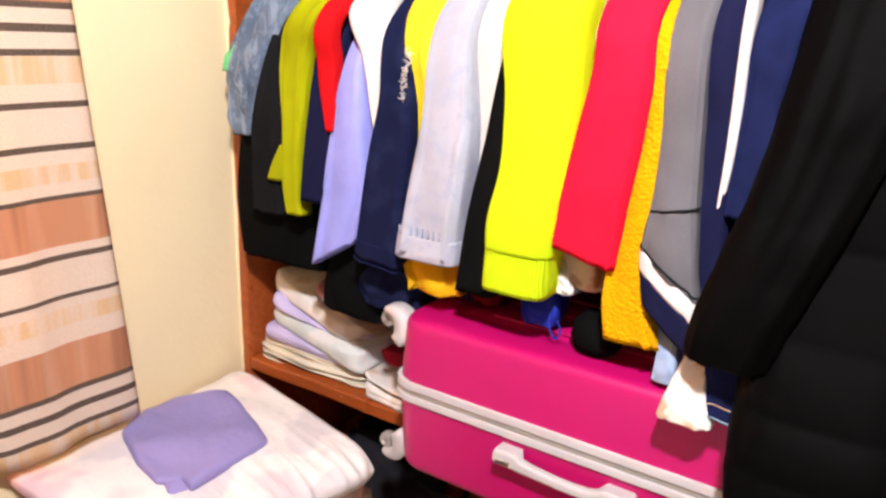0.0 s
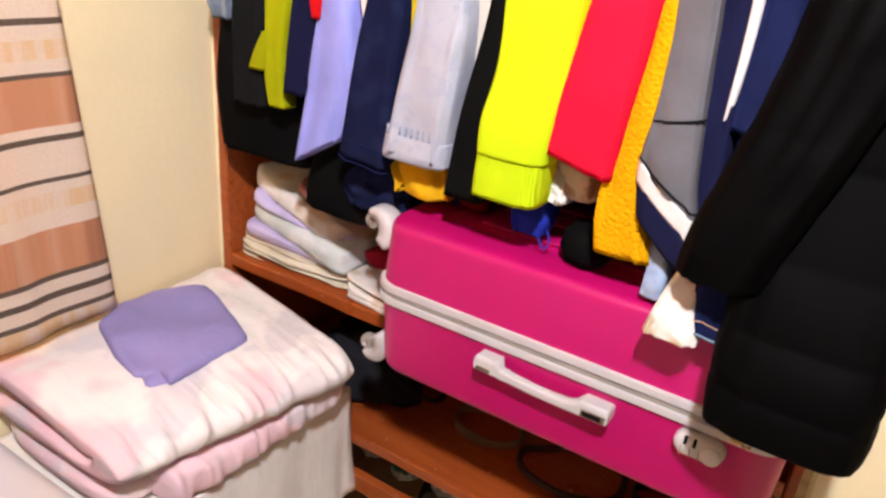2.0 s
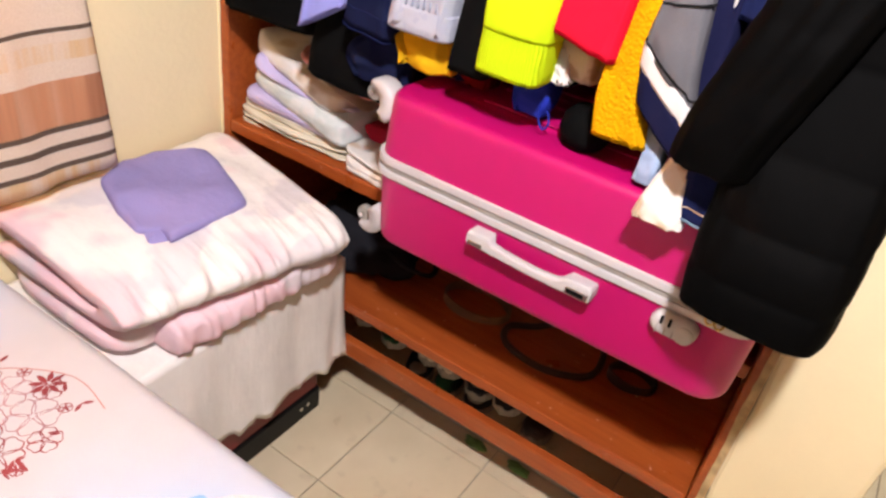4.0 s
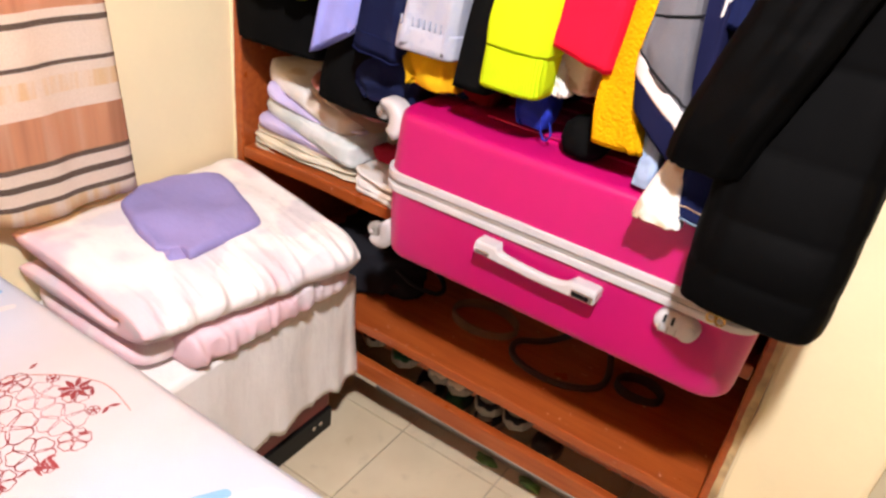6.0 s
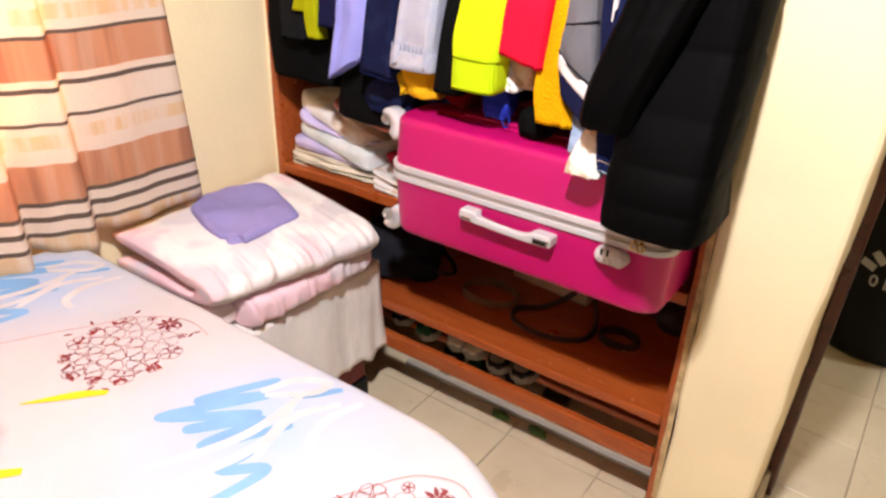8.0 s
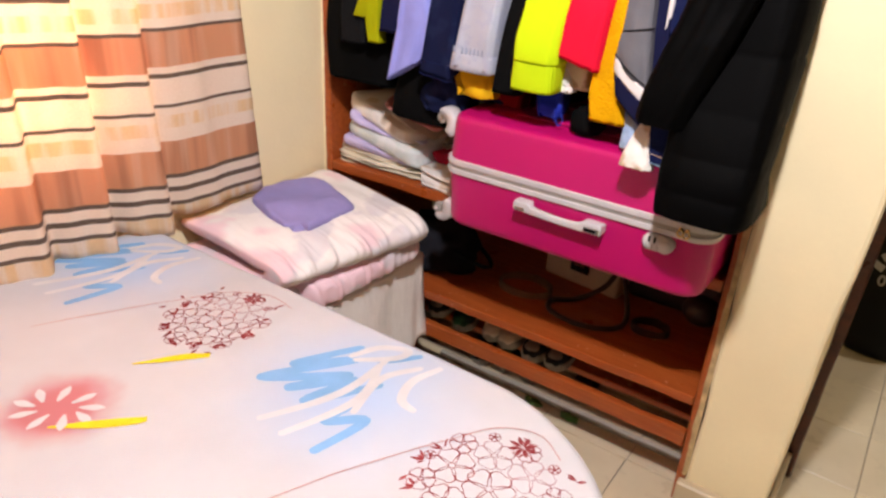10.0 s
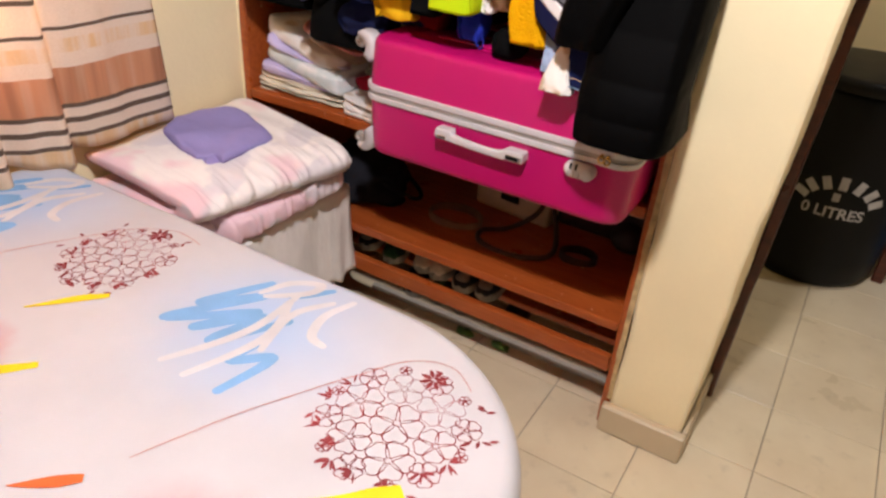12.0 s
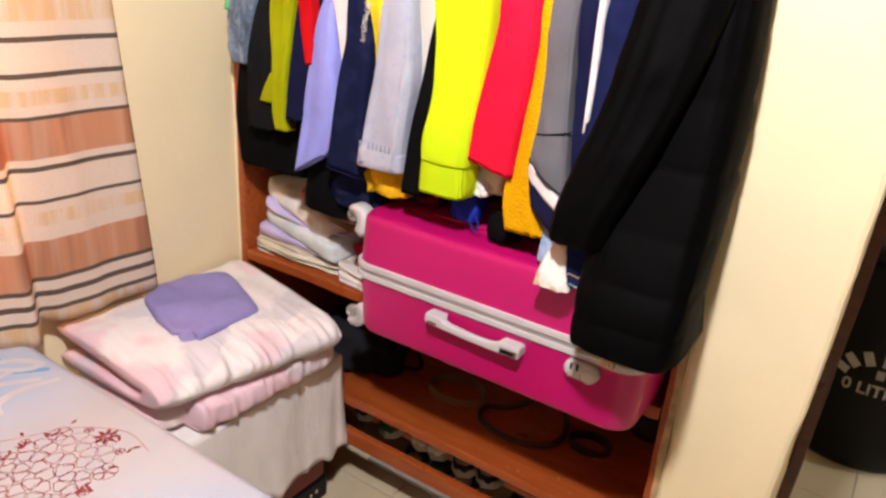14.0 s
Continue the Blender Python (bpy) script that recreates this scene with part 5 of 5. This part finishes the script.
# ---- curtain ----
curtain = thing("curtain", (0, 0, 0), "cream curtain with rust, gold and brown woven stripes", "curtain")
bm = bmesh.new()
rows = []
for j in range(61):
    t = j / 60
    row = []
    for i in range(241):
        s = i / 240
        y = -0.345 - 1.75 * s - 0.10 * t * (1 - s) ** 2 + 0.02 * (1 - t) * s
        deep = 0.12 + 0.88 * min(1.0, max(0.0, (s - 0.10) / 0.09))
        ph = 2 * math.pi * 11 * (s - 0.176) + (0.35 + 1.2 * max(0.0, s - 0.3)) * noise.noise(Vector((s * 4, t * 0.8, 2)))
        fold = math.sin(ph + 0.75 * math.sin(ph))
        x = 0.078 + deep * (0.030 + 0.012 * noise.noise(Vector((s * 6, t, 9)))) * fold * (1.1 - 0.25 * t) + 0.008 * noise.noise(Vector((s * 20, t * 2, 5)))
        z = 0.720 + (2.2 - 0.720) * t - 0.015 * deep * fold - 0.09 * max(0, s - 0.04) * (1 - t) + 0.006 * noise.noise(Vector((s * 30, t * 3, 1)))
        row.append(bm.verts.new((x, y, z)))
    rows.append(row)
for a, b in zip(rows, rows[1:]):
    for i in range(240):
        bm.faces.new((a[i], a[i + 1], b[i + 1], b[i]))
drape = part("drape", bm, CURTAIN, curtain, smooth=True)
thick = drape.modifiers.new("thickness", "SOLIDIFY")
thick.thickness = 0.003
part("curtain_rod", pipe([(0.07, -0.30, 2.21), (0.07, -1.2, 2.21), (0.07, -2.15, 2.21)], 0.012, 12), CHROME, curtain, "chrome curtain rod", True)
for y in (-0.40, -2.05):
    part("bracket", box((0.0, y - 0.012, 2.195), (0.075, y + 0.012, 2.225), 0.003), CHROME, curtain)

# ---- bed ----
BX0, BX1, BY0, BY1 = 0.02, 1.45, -2.55, -0.670


def sheet_z(x, y):
    fall = max(0.0, (y + 0.80)) * 0.03
    return 0.703 + 0.005 * noise.noise(Vector((x * 3.1, y * 3.1, 4))) + 0.0018 * noise.noise(Vector((x * 9, y * 9, 8))) - fall


def bed_outline(k, grow=0.0, n=200):
    """A point on the rounded outline of the bed, with one wide corner at the foot."""
    pts = []
    for cx, cy, r, a0 in ((BX1 - 0.37, BY1 - 0.37, 0.37, 0), (BX0 + 0.05, BY1 - 0.05, 0.05, 90), (BX0 + 0.05, BY0 + 0.05, 0.05, 180), (BX1 - 0.1, BY0 + 0.1, 0.1, 270)):
        for i in range(13):
            a = radians(a0 + 90 * i / 12)
            pts.append(Vector((cx + (r + grow) * math.cos(a), cy + (r + grow) * math.sin(a))))
    pts.append(pts[0])
    long = [0]
    for a, b in zip(pts, pts[1:]):
        long.append(long[-1] + (b - a).length)
    d = long[-1] * (k % n) / n
    i = max(j for j in range(len(pts) - 1) if long[j] <= d + 1e-9)
    return pts[i].lerp(pts[i + 1], (d - long[i]) / max(1e-9, long[i + 1] - long[i]))


bed = thing("bed", (0, 0, 0), "double bed with a thick mattress", "bed")
part("base", box((0.06, -2.5, 0.08), (1.24, -0.86, 0.36), 0.01), DARKWOOD, bed)
part("mattress", box((0.04, -2.53, 0.361), (1.28, -0.84, 0.66), 0.10, None, 4), cloth("mattress_ticking", (0.55, 0.5, 0.45)), bed)
for x in (0.12, 1.18):
    for y in (-2.44, -0.92):
        part("leg", box((x - 0.03, y - 0.03, 0), (x + 0.03, y + 0.03, 0.08), 0.004), DARKWOOD, bed)

sheet = thing("bedsheet", (0, 0, 0), "white bedsheet printed with blue strokes and maroon flower balls", "bedsheet")
N = 320
centre = Vector((0.73, -1.60))
rows = []
outer = [bed_outline(k, 0, N) for k in range(N)]
for f in [0.02 + 0.945 * (k / 46) ** 0.8 for k in range(47)]:
    rows.append([Vector((*(centre + (p - centre) * f), sheet_z(*(centre + (p - centre) * f)))) for p in outer])
for j in range(1, 7):
    a = math.pi / 2 * j / 6
    rows.append([Vector((*(centre + (p - centre) * (0.965 + 0.035 * math.sin(a))), sheet_z(*(centre + (p - centre) * 0.965)) - 0.05 * (1 - math.cos(a)))) for p in outer])
for j in range(1, 13):
    t = j / 12
    row = []
    for k, p in enumerate(outer):
        s = k * 0.035
        out = t * (0.024 + 0.032 * noise.noise(Vector((s * 3.0, t * 0.5, 3))) + 0.026 * noise.noise(Vector((s * 8.5, t * 0.8, 6)))) * (p - centre).normalized()
        against = p.x < 0.1
        row.append(Vector((p.x + (0 if against else out.x), p.y + out.y, 0.650 - 0.50 * t)))
    rows.append(row)
part("sheet", rings(rows, cap=False), SHEET, sheet, smooth=True)
fill = rings([rows[0], [Vector((*(centre + (p - centre) * 0.001), sheet_z(*centre))) for p in outer]], cap=False)
part("sheet_middle", fill, SHEET, sheet, smooth=True)


def ribbon(points, widths, bm, lift):
    """A flat printed stroke on the sheet through points, as wide as given along the way."""
    pts = [bend(points, k / (6 * len(points))) for k in range(6 * len(points) + 1)]
    last = None
    for k, p in enumerate(pts):
        a, b = pts[max(0, k - 1)], pts[min(len(pts) - 1, k + 1)]
        t = Vector((b[0] - a[0], b[1] - a[1])).normalized()
        w = max(0.0004, bend(widths, k / (len(pts) - 1))[0] / 2)
        pair = []
        for s in (w, -w):
            x, y = p[0] - t.y * s, p[1] + t.x * s
            pair.append(bm.verts.new((x, y, sheet_z(x, y) + lift)))
        if last:
            bm.faces.new((last[0], pair[0], pair[1], last[1]))
        last = pair
    return bm


def stroke(points, width, lift, tip=1.0):
    """A brush stroke with round turns and ends."""
    bm = ribbon(points, [(width * tip,)] + [(width,)] * (len(points) - 2) + [(width * tip,)], bmesh.new(), lift)
    for k, (cx, cy) in enumerate(points):
        r = width / 2 * (tip if k in (0, len(points) - 1) else 1.0)
        bm.faces.new([bm.verts.new((x, y, sheet_z(x, y) + lift + 0.00012)) for x, y in ((cx + r * math.cos(a), cy + r * math.sin(a)) for a in (2 * math.pi * i / 16 for i in range(16)))])
    return bm


UX, UY = Vector((0.70, 0.715)), Vector((-0.68, 0.733))


def local(cx, cy, pts):
    return [tuple(Vector((cx, cy)) + UX * u + UY * v) for u, v in pts]


def blue_spray(cx, cy, name):
    zig = [[(0.013, 0.123), (-0.11, 0.083), (0.0, 0.083), (-0.167, 0.049), (-0.013, 0.036), (-0.116, 0.014), (-0.004, 0.020), (-0.087, -0.026), (0.042, -0.003)],
           [(0.004, -0.043), (-0.052, -0.084), (0.014, -0.094), (-0.068, -0.156)], [(0.050, 0.074), (0.082, 0.074), (0.125, 0.080)]]
    for pts, w in zip(zig, (0.022, 0.021, 0.018)):
        part(name, stroke(local(cx, cy, pts), w, 0.0008, 0.8), INK["blue"], sheet, "pale blue brush stroke")
    for pts in ([(-0.004, 0.096), (0.050, 0.120), (0.105, 0.105), (0.082, 0.080), (0.004, 0.083)], [(0.063, 0.077), (-0.021, -0.011), (-0.16, -0.065)], [(0.046, 0.052), (0.004, -0.036), (-0.122, -0.109)],
                [(0.122, 0.039), (0.046, 0.014), (-0.004, -0.068)], [(0.16, 0.036), (0.105, 0.001), (0.08, -0.049), (0.097, -0.08)]):
        part(name, stroke(local(cx, cy, pts), 0.0175, 0.0012, 0.75), INK["white"], sheet, "white brush stroke")


def flower(bm, cx, cy, r, turn, petals=5, wide=0.0028):
    for k in range(petals):
        a = turn + 2 * math.pi * k / petals
        h = math.pi / petals
        pts = []
        for t, d, rr in ((0, 0, 0.10), (0, -h * 0.80, 0.48), (0, -h * 0.96, 0.80), (0, -h * 0.50, 1.0), (0, 0, 0.95), (0, h * 0.50, 1.0), (0, h * 0.96, 0.80), (0, h * 0.80, 0.48), (0, 0, 0.10)):
            pts.append((cx + r * rr * math.cos(a + d), cy + r * rr * math.sin(a + d)))
        ribbon(pts, [(wide * 0.5,), (wide,), (wide * 1.5,), (wide,), (wide * 0.8,), (wide,), (wide * 1.5,), (wide,), (wide * 0.5,)], bm, 0.0008)
    for k in range(6):
        a = turn + k * math.pi / 3
        x, y = cx + r * 0.16 * math.cos(a), cy + r * 0.16 * math.sin(a)
        ribbon([(x - 0.0015, y), (x + 0.0015, y)], [(0.0022,), (0.0022,)], bm, 0.0008)
    return bm


def flower_ball(cx, cy, r, seed):
    rnd = random.Random(seed)
    spots = [(0, 0, 0.35)] + [(0.62 * math.cos(radians(60 * k + 12)), 0.62 * math.sin(radians(60 * k + 12)), 0.32 - 0.04 * (k % 2)) for k in range(6)]
    spots += [(0.90 * math.cos(radians(60 * k + 42)), 0.90 * math.sin(radians(60 * k + 42)), 0.20) for k in range(6)] + [(0.98 * math.cos(radians(60 * k + 14)), 0.98 * math.sin(radians(60 * k + 14)), 0.085) for k in range(6)]
    for k, (u, v, s) in enumerate(spots):
        p = Vector((cx, cy)) + (UX * u + UY * v) * r
        inner = k < 7
        part("printed_flower", flower(bmesh.new(), p.x, p.y, s * r, rnd.random() * 6, 5, 0.0015), INK["petal" if inner and u + v > 0.2 else "maroon"], sheet, "maroon outlined flower")
    # dark half flowers along the rim of the ball
    for k in range(10):
        a0 = radians(118 + 23 * k + rnd.uniform(-7, 7))
        rim = Vector((cx, cy)) + (UX * math.cos(a0) + UY * math.sin(a0)) * r * rnd.uniform(0.80, 0.98)
        bm = bmesh.new()
        for i in range(rnd.randint(4, 7)):
            a = math.atan2(rim.y - cy, rim.x - cx) + rnd.uniform(-1.3, 1.3)
            size = r * rnd.uniform(0.10, 0.22)
            ribbon([(rim.x + size * f * math.cos(a), rim.y + size * f * math.sin(a)) for f in (0.15, 0.6, 1.0)], [(0.001,), (rnd.uniform(0.003, 0.007),), (0.0012,)], bm, 0.0011 + 0.00006 * i)
        part("printed_flower", bm, INK["maroon"], sheet, "dark maroon half flower")
    p = Vector((cx, cy)) + (UX * 0.62 + UY * 0.70) * r
    bm = bmesh.new()
    for k in range(8):
        a = k * math.pi / 4
        ribbon([(p.x + 0.004 * math.cos(a), p.y + 0.004 * math.sin(a)), (p.x + 0.014 * math.cos(a), p.y + 0.014 * math.sin(a)), (p.x + 0.024 * math.cos(a), p.y + 0.024 * math.sin(a))], [(0.002,), (0.008,), (0.002,)], bm, 0.0012)
    part("printed_flower", bm, INK["maroon"], sheet, "solid maroon flower")
    for k in range(12):
        a, d = rnd.random() * 6.3, r * (1.0 + 0.2 * rnd.random())
        x, y, h = cx + d * math.cos(a), cy + d * math.sin(a), rnd.random() * 6
        leaf = ribbon([(x, y), (x + 0.008 * math.cos(h), y + 0.008 * math.sin(h)), (x + 0.016 * math.cos(h), y + 0.016 * math.sin(h))], [(0.001,), (0.006,), (0.001,)], bmesh.new(), 0.0012)
        part("printed_leaf", leaf, INK["maroon"], sheet)


for x in (0.90, 0.19):
    blue_spray(x, -0.865, "printed_stroke")
for x, y, r, k in ((1.222, -0.925, 0.118, 3), (0.530, -0.872, 0.105, 4)):
    flower_ball(x, y, r, k)
for name, ink, pts, widths in (("printed_drop", "yellow", [(0.625, -0.965), (0.585, -1.005), (0.535, -1.070)], [(0.012,), (0.020,), (0.003,)]),
                               ("printed_drop", "yellow", [(0.690, -1.145), (0.645, -1.195), (0.585, -1.255)], [(0.014,), (0.022,), (0.004,)]),
                               ("printed_drop", "yellow", [(1.305, -1.030), (1.275, -1.062), (1.220, -1.102), (1.12, -1.175), (1.02, -1.255)], [(0.034,), (0.040,), (0.010,), (0.004,), (0.003,)]),
                               ("printed_drop", "orange", [(0.940, -1.246), (0.912, -1.272), (0.870, -1.308)], [(0.014,), (0.020,), (0.002,)]),
                               ("printed_line", "pale", [(0.962, -1.190), (0.985, -1.130), (1.03, -1.025), (1.11, -0.88), (1.16, -0.80), (1.225, -0.768), (1.28, -0.80)], [(0.0016,)] * 7),
                               ("printed_line", "pale", [(0.28, -1.12), (0.33, -1.02), (0.41, -0.87), (0.46, -0.79), (0.54, -0.742), (0.62, -0.75)], [(0.0016,)] * 6)):
    part(name, ribbon(pts, widths, bmesh.new(), 0.0016), INK[ink], sheet, ink + " printed stroke")
for cx, cy in ((0.55, -1.22), (1.13, -1.30)):
    bm = bmesh.new()
    for k in range(9):
        a = k * 0.7
        p = Vector((cx, cy)) + UX * 0.02 * math.cos(a)
        ribbon([(p.x + 0.02 * math.cos(a), p.y + 0.02 * math.sin(a)), (p.x + 0.045 * math.cos(a), p.y + 0.045 * math.sin(a)), (p.x + 0.062 * math.cos(a), p.y + 0.062 * math.sin(a))], [(0.004,), (0.016,), (0.003,)], bm, 0.0012 + 0.0001 * k)
    part("printed_bloom", bm, INK["white"], sheet, "white printed petals")

# ---- hall ----
barrel = thing("water_barrel", (1.690, 1.405, 0), "tall black plastic water barrel with white lettering", "barrel")
part("drum", lathe([(0.18, 0.0), (0.225, 0.004), (0.243, 0.03), (0.252, 0.12), (0.258, 0.32), (0.260, 0.54), (0.256, 0.70), (0.245, 0.745), (0.235, 0.757)], (0, 0, 0), 56), BLACKPLASTIC, barrel, smooth=True)
part("lid", lathe([(0.10, 0.812), (0.235, 0.809), (0.262, 0.802), (0.266, 0.787), (0.264, 0.762), (0.248, 0.758)], (0, 0, 0), 56), BLACKPLASTIC, barrel, "black screw lid", True)


def wrapped(bm, radius, angle0, z0):
    """Bend a flat drawing round the drum: its x runs round, its y up."""
    for v in bm.verts:
        a = angle0 + v.co.x / radius
        rr = radius + v.co.z
        v.co = Vector((rr * math.sin(a), -rr * math.cos(a), z0 + v.co.y))
    return bm


def lettering(text, size):
    data = bpy.data.curves.new("lettering", "FONT")
    data.body, data.size, data.extrude, data.offset = text, size, 0.0006, size * 0.018
    data.align_x = "CENTER"
    ob = bpy.data.objects.new("lettering", data)
    scene.collection.objects.link(ob)
    me = bpy.data.meshes.new_from_object(ob.evaluated_get(bpy.context.evaluated_depsgraph_get()))
    bm = bmesh.new()
    bm.from_mesh(me)
    bpy.data.objects.remove(ob)
    return bm


part("lettering", wrapped(lettering("0 LITRES", 0.058), 0.2600, 0.12, 0.312), LETTER, barrel, "white stencilled lettering")
for k in range(7):
    a = -1.25 + 2.5 * k / 6
    bm = box((-0.014, -0.025, -0.0002), (0.014, 0.025, 0.0008), 0)
    for v in bm.verts:
        x, y = v.co.x, v.co.y
        v.co.x, v.co.y = x * math.cos(a) + y * math.sin(a) + 0.135 * math.sin(a), -x * math.sin(a) + y * math.cos(a) + 0.095 * math.cos(a)
    part("mark", wrapped(bm, 0.2600, 0.14, 0.352), LETTER, barrel, "white stencilled mark")
part("mark", wrapped(box((-0.012, -0.016, -0.0002), (0.012, 0.016, 0.0008), 0), 0.2600, 0.10, 0.392), ZIP, barrel, "grey stencilled mark")

stool = thing("stool", (2.13, 1.56, 0), "dark wooden stool in the hall", "stool")
part("seat", box((-0.19, -0.19, 0.43), (0.19, 0.19, 0.46), 0.008), DARKWOOD, stool)
for sx in (-1, 1):
    for sy in (-1, 1):
        part("leg", box((sx * 0.165 - 0.02, sy * 0.165 - 0.02, 0), (sx * 0.165 + 0.02, sy * 0.165 + 0.02, 0.43), 0.004), DARKWOOD, stool)
basket = thing("laundry_basket", (2.14, 1.56, 0), "blue pierced plastic basket under the stool", "basket")
W = 0.135


def pierced(length, height):
    """A thin plate with a grid of square holes."""
    bm = bmesh.new()
    nx, nz = int(length / 0.018), int(height / 0.018)
    for i in range(nx + 1):
        x = -length / 2 + length * i / nx
        box((x - 0.004, -0.0015, 0), (x + 0.004, 0.0015, height), 0, bm)
    for j in range(nz + 1):
        z = height * j / nz
        box((-length / 2, -0.0014, max(0, z - 0.004)), (length / 2, 0.0014, z + 0.004), 0, bm)
    return bm


for k in range(4):
    side = part("side", pierced(2 * W, 0.30), BLUEPLASTIC, basket)
    side.matrix_local = pose(0, 0, 0.002, 0, 0, 90 * k) @ pose(0, -W, 0)
part("rim", pipe([(-W, -W, 0.31), (W, -W, 0.31), (W, W, 0.31), (-W, W, 0.31), (-W, -W, 0.31)], 0.008, 8), BLUEPLASTIC, basket)
part("bottom", box((-W, -W, 0), (W, W, 0.004), 0.001), BLUEPLASTIC, basket)

# ---- rough plaster edges beside the wardrobe ----
def plaster_edge(x, toward, seed, wide):
    """A thin uneven lip of plaster and paint along an upright joint."""
    rows = []
    for k in range(121):
        z = 0.10 + 1.95 * k / 120
        w = wide + 0.007 * max(0.0, noise.noise(Vector((seed, z * 9, 0)))) + 0.005 * max(0.0, noise.noise(Vector((seed, z * 41, 3))))
        d = 0.0025 + 0.0025 * max(0.0, noise.noise(Vector((seed + 5, z * 23, 0))))
        a, c = x - toward * 0.003, x + toward * w
        rows.append([Vector((a, 0.0, z)), Vector((a, -d, z)), Vector((c, -d * 0.6, z)), Vector((c, 0.0, z))])
    return rings(rows)


solid("trim", plaster_edge(1.339, -1, 3, 0.010), BROWNLIP, "ragged yellow-brown plaster lip beside the wardrobe", "plaster", kind="structure")
solid("trim", plaster_edge(0.001, 1, 8, 0.004), WALL, "ragged cream plaster lip beside the wardrobe", "plaster", kind="structure")
for k, (x, y) in enumerate(((0.80, 0.125), (0.93, 0.128))):
    heap("sweet_wrapper", "crumpled green wrapper on the floor", "wrapper", (x, y, 0.0), (0.030, 0.014, 0.012), GREENWRAP, 20 + k, 0.5)

# ---- floor tiles ----
bm = box((-0.1465, -0.1465, -0.006), (0.1465, 0.1465, 0.0), 0.0015)
tile_mesh = mesh_of(bm, "tile", TILE)
for i in range(-4, 11):
    for j in range(-16, 8):
        x, y = 1.153 + 0.296 * (i + 0.5), 0.072 + 0.296 * (j + 0.5)
        if x > -0.01 and x < 4.2 and y < 2.3 and not (x < 1.1 and y < -1.0):
            t = new("tile", tile_mesh)
            t.parent = floor
            t.matrix_world = pose(x, y, random.Random(i * 31 + j).uniform(-0.0006, 0.0006))
